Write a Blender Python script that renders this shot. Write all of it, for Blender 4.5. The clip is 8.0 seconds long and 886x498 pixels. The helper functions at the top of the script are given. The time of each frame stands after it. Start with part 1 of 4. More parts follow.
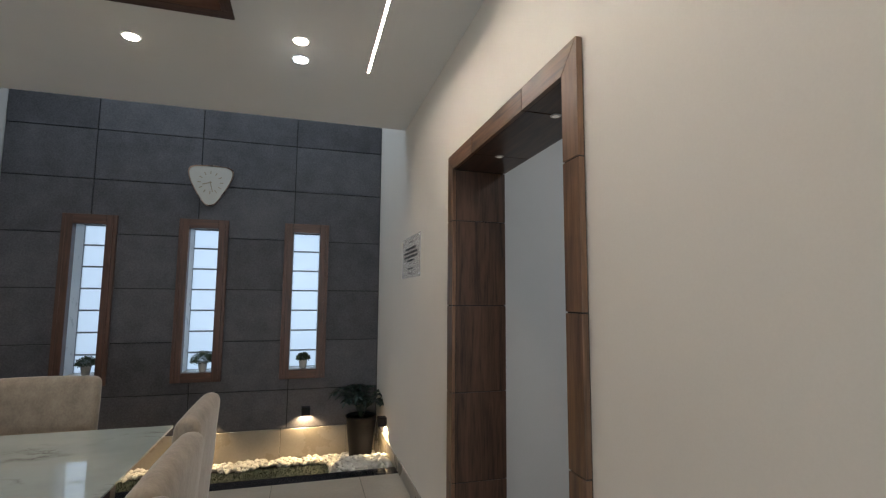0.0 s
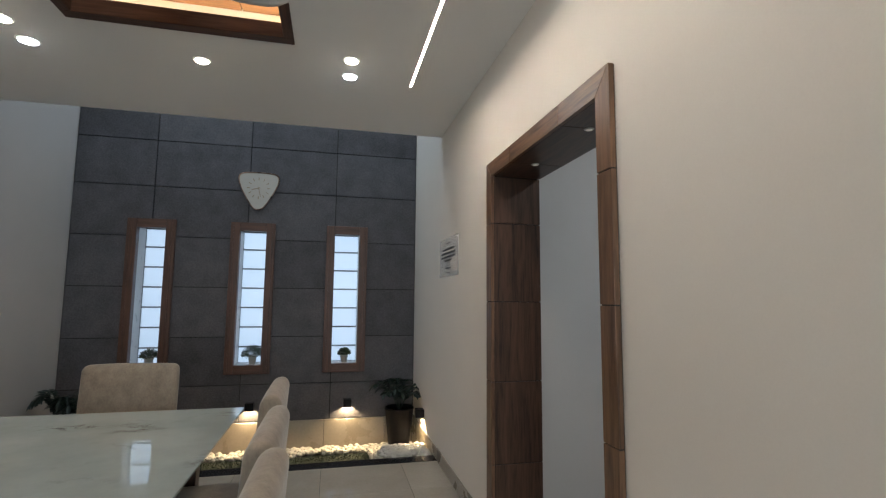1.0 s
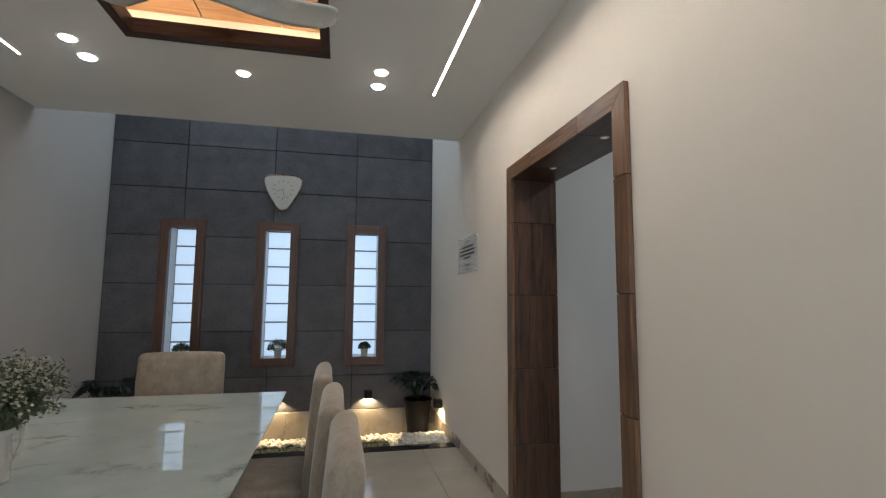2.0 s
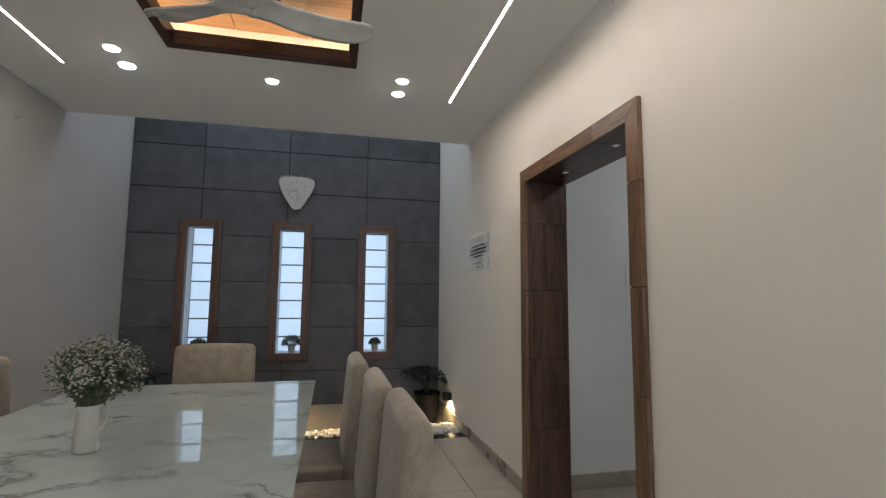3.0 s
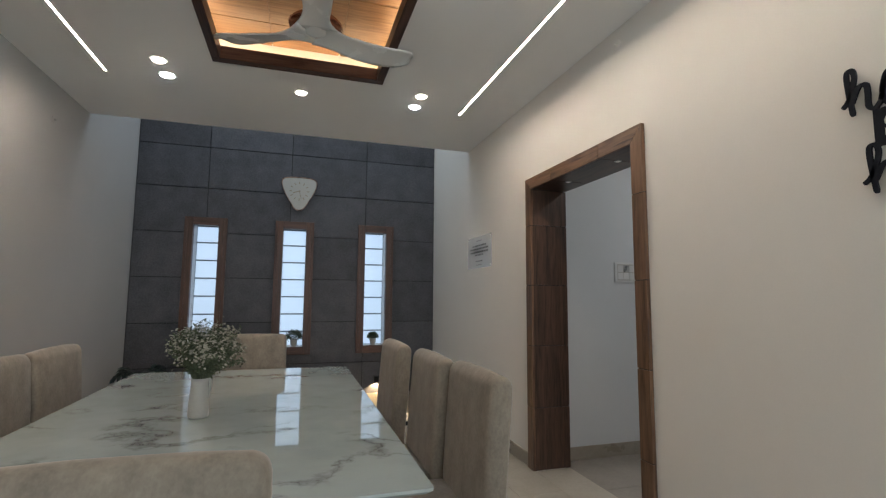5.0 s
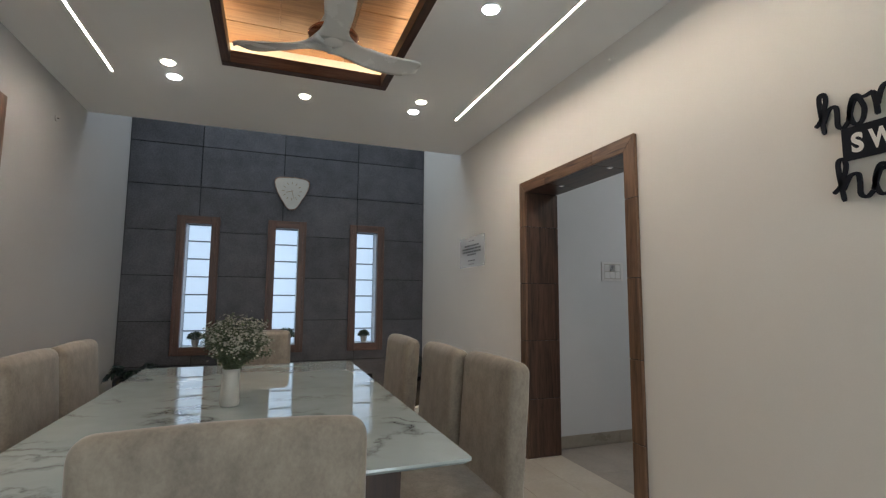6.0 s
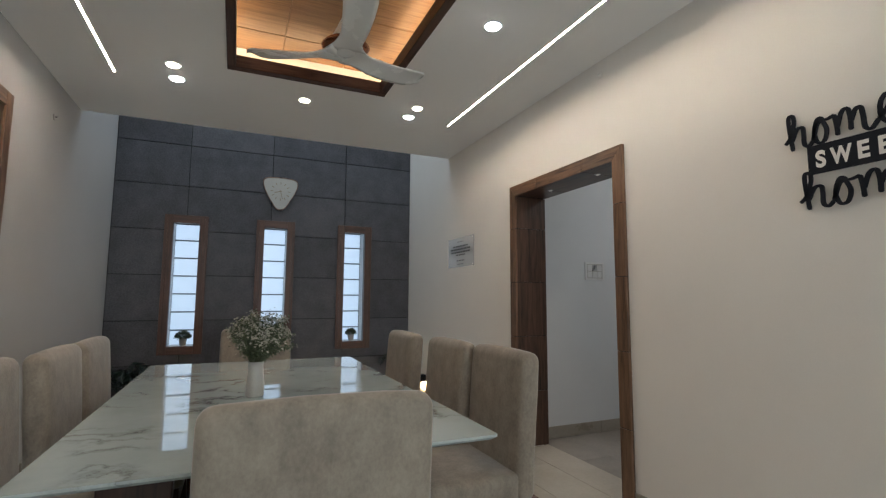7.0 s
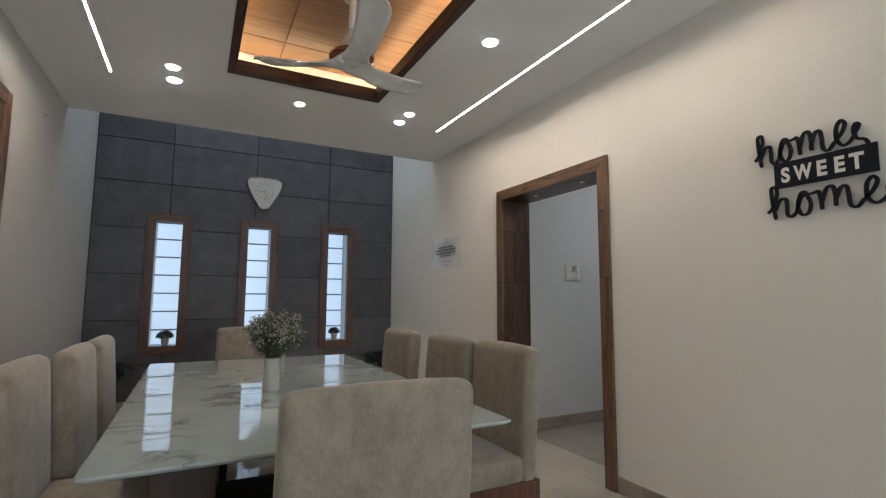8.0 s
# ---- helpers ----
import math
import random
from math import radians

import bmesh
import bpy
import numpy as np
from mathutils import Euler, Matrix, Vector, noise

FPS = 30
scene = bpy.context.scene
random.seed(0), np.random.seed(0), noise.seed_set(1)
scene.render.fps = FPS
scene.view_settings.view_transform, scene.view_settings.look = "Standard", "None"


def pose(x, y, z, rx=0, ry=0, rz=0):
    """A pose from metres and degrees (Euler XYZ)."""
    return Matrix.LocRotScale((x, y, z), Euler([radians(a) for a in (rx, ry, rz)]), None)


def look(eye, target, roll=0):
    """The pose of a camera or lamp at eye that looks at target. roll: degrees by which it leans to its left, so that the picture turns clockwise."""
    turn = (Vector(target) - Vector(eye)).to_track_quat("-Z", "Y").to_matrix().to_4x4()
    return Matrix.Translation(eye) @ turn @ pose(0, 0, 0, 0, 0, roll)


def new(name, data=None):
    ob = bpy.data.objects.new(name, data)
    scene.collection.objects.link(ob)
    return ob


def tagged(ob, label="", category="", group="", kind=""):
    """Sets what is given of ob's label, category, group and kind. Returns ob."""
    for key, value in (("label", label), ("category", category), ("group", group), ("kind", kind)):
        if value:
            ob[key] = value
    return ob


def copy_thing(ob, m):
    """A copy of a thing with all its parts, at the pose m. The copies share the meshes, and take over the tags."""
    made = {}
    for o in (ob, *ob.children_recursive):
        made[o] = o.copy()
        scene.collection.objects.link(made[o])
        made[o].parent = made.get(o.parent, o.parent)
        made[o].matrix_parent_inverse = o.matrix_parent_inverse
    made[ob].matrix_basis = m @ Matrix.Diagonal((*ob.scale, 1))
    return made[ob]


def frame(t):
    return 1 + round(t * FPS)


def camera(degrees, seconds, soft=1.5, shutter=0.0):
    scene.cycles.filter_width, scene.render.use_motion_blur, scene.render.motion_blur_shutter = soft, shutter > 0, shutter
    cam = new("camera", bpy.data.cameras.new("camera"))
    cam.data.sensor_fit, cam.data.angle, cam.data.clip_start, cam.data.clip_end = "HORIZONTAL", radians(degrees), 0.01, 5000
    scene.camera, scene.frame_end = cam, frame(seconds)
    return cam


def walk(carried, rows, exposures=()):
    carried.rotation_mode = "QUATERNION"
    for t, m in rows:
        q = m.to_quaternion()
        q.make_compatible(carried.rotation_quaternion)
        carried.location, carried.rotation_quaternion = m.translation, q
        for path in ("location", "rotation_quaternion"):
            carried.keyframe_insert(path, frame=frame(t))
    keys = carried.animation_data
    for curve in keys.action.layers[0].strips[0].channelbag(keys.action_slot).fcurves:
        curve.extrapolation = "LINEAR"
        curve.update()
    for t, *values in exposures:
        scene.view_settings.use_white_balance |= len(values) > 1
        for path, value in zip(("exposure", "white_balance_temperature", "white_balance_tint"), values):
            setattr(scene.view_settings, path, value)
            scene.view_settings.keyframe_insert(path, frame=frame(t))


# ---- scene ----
cam = camera(86.1, 8.0, soft=1.25)
PATH = [
    (0, (0.405, -0.022, 1.416), (0.959, 1.888, 1.621), 0.4),
    (0.5, (0.326, -0.131, 1.408), (0.821, 1.796, 1.612), 0.2),
    (1, (0.263, -0.22, 1.395), (0.712, 1.718, 1.6), 0.5),
    (1.5, (0.182, -0.324, 1.375), (0.606, 1.62, 1.578), 0.4),
    (3, (-0.103, -0.582, 1.323), (0.344, 1.357, 1.526), 0.5),
    (3.5, (-0.23, -0.665, 1.307), (0.246, 1.266, 1.511), 0.4),
    (4, (-0.346, -0.737, 1.294), (0.165, 1.186, 1.5), 0.4),
    (4.5, (-0.454, -0.798, 1.286), (0.093, 1.115, 1.49), 0.4),
    (6, (-0.785, -0.951, 1.254), (-0.101, 0.917, 1.458), 0.4),
    (6.5, (-0.907, -1.001, 1.242), (-0.17, 0.847, 1.448), 0.3),
    (7, (-1.028, -1.044, 1.235), (-0.233, 0.78, 1.441), 0.3),
    (7.5, (-1.143, -1.079, 1.23), (-0.293, 0.719, 1.437), 0.3),
    (8, (-1.27, -1.115, 1.234), (-0.355, 0.652, 1.438), 0.3),
]
walk(cam, [(t, look(eye, target, roll)) for t, eye, target, roll in PATH], exposures=[(0, -0.6), (8, -0.6)])

# ---- light ----
world = bpy.data.worlds.new("sky")
scene.world = world
world.use_nodes = True
sky = world.node_tree.nodes.new("ShaderNodeTexSky")
sky.sky_type, sky.sun_disc, sky.sun_elevation, sky.sun_rotation = "NISHITA", False, radians(40), radians(200)
world.node_tree.links.new(sky.outputs[0], world.node_tree.nodes["Background"].inputs[0])
world.node_tree.nodes["Background"].inputs[1].default_value = 0.08


def area(name, place, target, sx, sy, watts, colour):
    data = bpy.data.lights.new(name, "AREA")
    data.shape, data.size, data.size_y, data.energy, data.color = "RECTANGLE", sx, sy, watts, colour
    ob = new(name, data)
    ob.matrix_world = look(place, target)
    return ob


def spot(name, place, target, watts, colour, angle, blend, radius=0.02):
    data = bpy.data.lights.new(name, "SPOT")
    data.energy, data.color, data.spot_size, data.spot_blend, data.shadow_soft_size = watts, colour, radians(angle), blend, radius
    ob = new(name, data)
    ob.matrix_world = look(place, target)
    return ob


COOL, AMBER = (0.72, 0.86, 1.0), (1.0, 0.70, 0.40)
# daylight down the open light well over the planting bed
area("skylight_daylight", (-0.57, 4.6, 4.28), (-0.57, 4.6, 0), 3.3, 1.2, 38.0, COOL)
# daylight through the unseen wide south window, tilted up to brighten the ceiling
area("window_daylight", (0.25, -5.45, 1.35), (0.05, -1.0, 6.3), 1.6, 1.0, 185.0, (0.77, 0.90, 1.0))


# ---- materials ----
def material(name):
    m = bpy.data.materials.new(name)
    m.use_nodes = True
    return m, m.node_tree, m.node_tree.nodes["Principled BSDF"]


def node(tree, kind, **values):
    n = tree.nodes.new(kind)
    for key, value in values.items():
        n.inputs[key.replace("_", " ")].default_value = value
    return n


def coords(tree, stretch=(1, 1, 1)):
    c = tree.nodes.new("ShaderNodeTexCoord")
    m = node(tree, "ShaderNodeMapping", Scale=stretch)
    tree.links.new(c.outputs["Object"], m.inputs["Vector"])
    return m.outputs[0]


def ramp(tree, source, stops):
    r = tree.nodes.new("ShaderNodeValToRGB")
    while len(r.color_ramp.elements) < len(stops):
        r.color_ramp.elements.new(0.5)
    for e, (p, c) in zip(r.color_ramp.elements, stops):
        e.position, e.color = p, (*c, 1) if len(c) == 3 else (c[0], c[0], c[0], 1)
    tree.links.new(source, r.inputs[0])
    return r.outputs[0]


def mottled(name, dark, light, rough=0.6, scale=6, fine=90, stretch=(1, 1, 1), bump=0.1, metal=0.0, sheen=0.0, rough_var=0.1, each=0.0, spread=(0.3, 0.7), coat=0.0, grain=0.35):
    """A surface with blotches of two sizes, a little relief and uneven gloss."""
    m, tree, shader = material(name)
    v = coords(tree, stretch)
    big = node(tree, "ShaderNodeTexNoise", Scale=scale, Detail=5.0, Roughness=0.6)
    small = node(tree, "ShaderNodeTexNoise", Scale=fine, Detail=3.0, Roughness=0.6)
    for n in (big, small):
        tree.links.new(v, n.inputs["Vector"])
    mix = tree.nodes.new("ShaderNodeMix")
    mix.inputs["Factor"].default_value = grain
    tree.links.new(big.outputs["Fac"], mix.inputs["A"])
    tree.links.new(small.outputs["Fac"], mix.inputs["B"])
    value = mix.outputs["Result"]
    if each:
        info = tree.nodes.new("ShaderNodeObjectInfo")
        add = tree.nodes.new("ShaderNodeMath")
        add.operation = "MULTIPLY_ADD"
        tree.links.new(info.outputs["Random"], add.inputs[0])
        add.inputs[1].default_value = each
        shift = tree.nodes.new("ShaderNodeMath")
        shift.operation, shift.inputs[1].default_value = "SUBTRACT", each / 2
        tree.links.new(value, shift.inputs[0])
        tree.links.new(shift.outputs[0], add.inputs[2])
        value = add.outputs[0]
    tree.links.new(ramp(tree, value, [(spread[0], dark), (spread[1], light)]), shader.inputs["Base Color"])
    tree.links.new(ramp(tree, big.outputs["Fac"], [(0.3, (max(rough - rough_var, 0.02),)), (0.7, (rough + rough_var,))]), shader.inputs["Roughness"])
    shader.inputs["Metallic"].default_value = metal
    shader.inputs["Coat Weight"].default_value = coat
    shader.inputs["Coat Roughness"].default_value = 0.03
    if sheen:
        shader.inputs["Sheen Weight"].default_value = sheen
        shader.inputs["Sheen Roughness"].default_value = 0.4
    if bump:
        b = node(tree, "ShaderNodeBump", Strength=bump, Distance=0.003)
        tree.links.new(small.outputs["Fac"], b.inputs["Height"])
        tree.links.new(b.outputs[0], shader.inputs["Normal"])
    return m


def wood(name, dark, light, grain_along="z", rough=0.35):
    m, tree, shader = material(name)
    stretch = {"z": (14, 14, 0.9), "y": (14, 0.9, 14), "x": (0.9, 14, 14)}[grain_along]
    v = coords(tree, stretch)
    info = tree.nodes.new("ShaderNodeObjectInfo")
    offset = tree.nodes.new("ShaderNodeVectorMath")
    offset.operation = "MULTIPLY_ADD"
    offset.inputs[1].default_value = (37, 23, 11)
    tree.links.new(info.outputs["Random"], offset.inputs[0])
    tree.links.new(v, offset.inputs[2])
    wide = node(tree, "ShaderNodeTexNoise", Scale=1.7, Detail=5.0, Roughness=0.6, Distortion=1.1)
    thin = node(tree, "ShaderNodeTexNoise", Scale=9.0, Detail=3.0, Roughness=0.6)
    for n in (wide, thin):
        tree.links.new(offset.outputs[0], n.inputs["Vector"])
    mix = tree.nodes.new("ShaderNodeMix")
    mix.inputs["Factor"].default_value = 0.35
    tree.links.new(wide.outputs["Fac"], mix.inputs["A"])
    tree.links.new(thin.outputs["Fac"], mix.inputs["B"])
    mid = tuple((a + b) / 2 for a, b in zip(dark, light))
    tree.links.new(ramp(tree, mix.outputs["Result"], [(0.36, dark), (0.47, mid), (0.60, light)]), shader.inputs["Base Color"])
    shader.inputs["Roughness"].default_value = rough
    b = node(tree, "ShaderNodeBump", Strength=0.08, Distance=0.002)
    tree.links.new(thin.outputs["Fac"], b.inputs["Height"])
    tree.links.new(b.outputs[0], shader.inputs["Normal"])
    return m


def glowing(name, colour, strength):
    m, tree, shader = material(name)
    shader.inputs["Base Color"].default_value = (0.8, 0.8, 0.8, 1)
    shader.inputs["Emission Color"].default_value = (*colour, 1)
    shader.inputs["Emission Strength"].default_value = strength
    return m


def marble():
    m, tree, shader = material("polished_marble")
    v = coords(tree)
    warp = node(tree, "ShaderNodeTexNoise", Scale=2.2, Detail=6.0, Roughness=0.6)
    tree.links.new(v, warp.inputs["Vector"])
    push = tree.nodes.new("ShaderNodeVectorMath")
    push.operation = "MULTIPLY_ADD"
    push.inputs[1].default_value = (0.9, 0.9, 0.9)
    tree.links.new(warp.outputs["Color"], push.inputs[0])
    tree.links.new(v, push.inputs[2])
    turn = node(tree, "ShaderNodeMapping", Rotation=(0, 0, radians(28)), Scale=(0.7, 2.6, 1))
    tree.links.new(push.outputs[0], turn.inputs["Vector"])
    cells = tree.nodes.new("ShaderNodeTexVoronoi")
    cells.feature = "DISTANCE_TO_EDGE"
    cells.inputs["Scale"].default_value = 1.5
    tree.links.new(turn.outputs[0], cells.inputs["Vector"])
    vein = ramp(tree, cells.outputs["Distance"], [(0.0, (1.0,)), (0.012, (0.55,)), (0.07, (0.0,))])
    patch = node(tree, "ShaderNodeTexNoise", Scale=2.6, Detail=3.0)
    tree.links.new(v, patch.inputs["Vector"])
    where = ramp(tree, patch.outputs["Fac"], [(0.49, (0.0,)), (0.64, (0.95,))])
    amount = tree.nodes.new("ShaderNodeMath")
    amount.operation = "MULTIPLY"
    tree.links.new(vein, amount.inputs[0])
    tree.links.new(where, amount.inputs[1])
    cloud = ramp(tree, warp.outputs["Fac"], [(0.35, (0.36, 0.415, 0.405)), (0.6, (0.44, 0.50, 0.49))])
    mix = tree.nodes.new("ShaderNodeMix")
    mix.data_type = "RGBA"
    tree.links.new(amount.outputs[0], mix.inputs["Factor"])
    tree.links.new(cloud, mix.inputs[6])
    mix.inputs[7].default_value = (0.10, 0.09, 0.088, 1)
    tree.links.new(mix.outputs[2], shader.inputs["Base Color"])
    shader.inputs["Roughness"].default_value = 0.02
    shader.inputs["Coat Weight"].default_value = 0.45
    shader.inputs["Coat Roughness"].default_value = 0.02
    return m


def clear(name, tint, rough):
    m, tree, shader = material(name)
    shader.inputs["Base Color"].default_value = (*tint, 1)
    shader.inputs["Roughness"].default_value = rough
    shader.inputs["Transmission Weight"].default_value = 1.0
    shader.inputs["IOR"].default_value = 1.45
    return m


PAINT = mottled("matt_wall_paint", (0.77, 0.725, 0.665), (0.82, 0.78, 0.72), 0.75, 1.6, 160, bump=0.06)
# wall paint darkened to grey to stand for the dimmer west side
PAINT_SHADED = mottled("shaded_wall_paint", (0.41, 0.395, 0.38), (0.46, 0.445, 0.43), 0.75, 1.6, 160, bump=0.06)
PAINT_COOL = mottled("white_wall_paint", (0.64, 0.65, 0.66), (0.70, 0.71, 0.72), 0.75, 1.6, 160, bump=0.06)
CEILING = mottled("ceiling_paint", (0.87, 0.86, 0.835), (0.91, 0.90, 0.875), 0.8, 1.2, 140, bump=0.05)
SLATE = mottled("grey_cement_board", (0.032, 0.0315, 0.037), (0.102, 0.099, 0.110), 0.62, 5, 70, bump=0.3, each=0.12, spread=(0.33, 0.68), grain=0.5)
JOINT = mottled("dark_joint", (0.012, 0.012, 0.013), (0.02, 0.02, 0.021), 0.8)
TEAK = wood("teak_veneer", (0.056, 0.029, 0.017), (0.205, 0.113, 0.064), "z")
TEAK_Y = wood("teak_veneer_lying", (0.056, 0.029, 0.017), (0.205, 0.113, 0.064), "y")
# the same teak, darkened for the shade inside the opening
TEAK_SHADED = wood("shaded_teak_veneer", (0.024, 0.013, 0.009), (0.100, 0.053, 0.034), "z")
TEAK_SHADED_Y = wood("shaded_teak_veneer_lying", (0.024, 0.013, 0.009), (0.100, 0.053, 0.034), "y")
REDWOOD = wood("red_brown_wood", (0.044, 0.019, 0.012), (0.106, 0.047, 0.029), "z", 0.45)
REDWOOD_X = wood("red_brown_wood_lying", (0.044, 0.019, 0.012), (0.106, 0.047, 0.029), "x", 0.45)
DARKWOOD_X = wood("dark_walnut_across", (0.046, 0.026, 0.020), (0.098, 0.056, 0.042), "x", 0.4)
DARKWOOD_Y = wood("dark_walnut_along", (0.046, 0.026, 0.020), (0.098, 0.056, 0.042), "y", 0.4)
for m in (DARKWOOD_X, DARKWOOD_Y):
    m.node_tree.nodes["Principled BSDF"].inputs["Specular IOR Level"].default_value = 0.12
OAK = wood("ceiling_veneer", (0.185, 0.098, 0.048), (0.315, 0.180, 0.092), "x", 0.4)
TABLEWOOD = wood("dark_table_wood", (0.018, 0.008, 0.006), (0.050, 0.022, 0.014), "z", 0.4)
LEGWOOD = wood("leg_wood", (0.05, 0.018, 0.010), (0.13, 0.05, 0.028), "z", 0.4)
TILE = mottled("polished_beige_tile", (0.37, 0.33, 0.275), (0.455, 0.41, 0.345), 0.045, 3, 40, bump=0.0, rough_var=0.02, each=0.1)
TILE_GREY = mottled("polished_grey_tile", (0.25, 0.222, 0.195), (0.325, 0.295, 0.26), 0.14, 3, 40, bump=0.0, rough_var=0.05, each=0.1)
SKIRT = mottled("beige_skirting_tile", (0.27, 0.238, 0.195), (0.345, 0.31, 0.258), 0.3, 3, 40, bump=0.0)
GROUT = mottled("grout", (0.10, 0.09, 0.08), (0.14, 0.13, 0.11), 0.9)
GRANITE = mottled("black_granite", (0.006, 0.006, 0.007), (0.022, 0.022, 0.025), 0.12, 30, 200, bump=0.0, rough_var=0.05)
SUEDE = mottled("taupe_suede", (0.185, 0.150, 0.116), (0.325, 0.272, 0.214), 0.85, 16, 110, stretch=(1, 1, 0.75), bump=0.25, sheen=0.35, rough_var=0.08, grain=0.32, spread=(0.33, 0.67))
MARBLE = marble()
BLACK = mottled("black_metal", (0.008, 0.008, 0.009), (0.016, 0.016, 0.017), 0.4, 20, 120, bump=0.0)
BLACK_GLOSS = mottled("black_gloss", (0.006, 0.006, 0.008), (0.012, 0.012, 0.014), 0.5, 6, 120, bump=0.0, rough_var=0.05)
SIGN = mottled("black_acrylic_sheet", (0.008, 0.009, 0.013), (0.014, 0.015, 0.021), 0.6, 20, 120, bump=0.0)
SIGN.node_tree.nodes["Principled BSDF"].inputs["Specular IOR Level"].default_value = 0.15
for m in (BLACK_GLOSS, BLACK):
    m.node_tree.nodes["Principled BSDF"].inputs["Specular IOR Level"].default_value = 0.06
WHITE = mottled("white_plastic", (0.70, 0.70, 0.69), (0.78, 0.78, 0.77), 0.35, 12, 150, bump=0.0)
FANWHITE = mottled("white_fan_enamel", (0.70, 0.69, 0.66), (0.76, 0.75, 0.72), 0.25, 5, 120, bump=0.0)
CERAMIC = mottled("white_ceramic", (0.52, 0.50, 0.47), (0.62, 0.60, 0.56), 0.22, 8, 120, bump=0.02)
COPPER = mottled("copper_trim", (0.28, 0.11, 0.06), (0.42, 0.18, 0.10), 0.22, 15, 120, bump=0.0, metal=0.9)
ROSE = mottled("rose_gold_rim", (0.27, 0.17, 0.125), (0.38, 0.25, 0.185), 0.3, 15, 120, bump=0.0, metal=0.8)
FACE = mottled("clock_face_paper", (0.43, 0.415, 0.375), (0.49, 0.475, 0.43), 0.4, 6, 90, bump=0.0, coat=0.5)
BRONZE = mottled("bronze_marks", (0.20, 0.15, 0.09), (0.28, 0.21, 0.13), 0.4, 20, 120, bump=0.0)
PEBBLE = mottled("white_pebble", (0.44, 0.41, 0.35), (0.66, 0.63, 0.56), 0.45, 14, 90, bump=0.1)
SOIL = mottled("dark_soil", (0.03, 0.025, 0.02), (0.07, 0.055, 0.04), 0.95, 20, 90, bump=0.4)
TURF = mottled("artificial_turf", (0.004, 0.011, 0.005), (0.010, 0.024, 0.010), 0.8, 12, 120, bump=0.2)
LEAF = mottled("dark_glossy_leaf", (0.005, 0.013, 0.010), (0.012, 0.028, 0.018), 0.4, 14, 90, bump=0.05)
SILL_LEAF = mottled("small_green_leaf", (0.026, 0.045, 0.020), (0.095, 0.125, 0.058), 0.5, 30, 120, bump=0.05)
LEAF2 = mottled("green_leaf", (0.040, 0.055, 0.028), (0.125, 0.145, 0.075), 0.55, 30, 120, bump=0.05)
PETAL = mottled("white_petal", (0.27, 0.25, 0.20), (0.47, 0.445, 0.375), 0.6, 40, 150, bump=0.0)
INK = mottled("dark_ink", (0.03, 0.03, 0.03), (0.05, 0.05, 0.05), 0.6, 30, 150, bump=0.0)
GREYBAR = mottled("grey_painted_metal", (0.20, 0.20, 0.21), (0.27, 0.27, 0.28), 0.5, 20, 120, bump=0.0)
STEEL = mottled("brushed_steel", (0.45, 0.45, 0.45), (0.6, 0.6, 0.6), 0.3, 30, 150, bump=0.0, metal=0.9)
GREYVASE = mottled("grey_glazed_pot", (0.055, 0.066, 0.072), (0.095, 0.11, 0.118), 0.3, 8, 90, bump=0.05)
GLASS = clear("frosted_window_glass", (0.93, 0.97, 1.0), 0.38)
FILM = mottled("frosted_clear_acrylic", (0.66, 0.67, 0.68), (0.72, 0.73, 0.74), 0.12, 3, 60, bump=0.0)
FILM.node_tree.nodes["Principled BSDF"].inputs["Alpha"].default_value = 0.4
LED_WHITE = glowing("led_strip_light", (1.0, 0.865, 0.735), 228.0)
DL_WARM = glowing("warm_downlight", (1.0, 0.86, 0.70), 122.0)
DL_COOL = glowing("cool_downlight", (0.82, 0.91, 1.0), 122.0)
COVE = glowing("amber_cove_led", AMBER, 27.0)
DAY = glowing("overcast_daylight", (0.60, 0.78, 1.0), 0.92)
DIM = glowing("small_spot_lens", (1.0, 0.9, 0.75), 0.25)


# ---- mesh helpers ----
def mesh_object(name, bm, mat, smooth=False):
    bmesh.ops.recalc_face_normals(bm, faces=bm.faces[:])
    data = bpy.data.meshes.new(name)
    bm.to_mesh(data)
    bm.free()
    data.materials.append(mat)
    if smooth:
        data.polygons.foreach_set("use_smooth", [True] * len(data.polygons))
    return new(name, data)


def part(name, bm, mat, parent, label="", smooth=False, kind=""):
    ob = mesh_object(name, bm, mat, smooth)
    ob.parent = parent
    return tagged(ob, label, kind=kind)


def structure(name, bm, mat, label, category):
    return tagged(mesh_object(name, bm, mat), label, category, kind="structure")


def thing(name, place, label, category, group="", turn=0):
    ob = new(name)
    ob.empty_display_size = 0.1
    ob.matrix_basis = pose(*place, 0, 0, turn)
    return tagged(ob, label, category, group)


def box(x0, x1, y0, y1, z0, z1, bevel=0.0, segments=2, bm=None):
    one = bmesh.new()
    bmesh.ops.create_cube(one, size=1.0)
    for v in one.verts:
        v.co = Vector(((x0 + x1) / 2 + v.co.x * (x1 - x0), (y0 + y1) / 2 + v.co.y * (y1 - y0), (z0 + z1) / 2 + v.co.z * (z1 - z0)))
    if bevel:
        bmesh.ops.bevel(one, geom=one.edges[:], offset=bevel, segments=segments, profile=0.5, affect="EDGES", clamp_overlap=True)
    if bm is None:
        return one
    return join(bm, one)


def join(bm, other, m=None):
    data = bpy.data.meshes.new("joined")
    other.to_mesh(data)
    other.free()
    if m is not None:
        data.transform(m)
    bm.from_mesh(data)
    bpy.data.meshes.remove(data)
    return bm


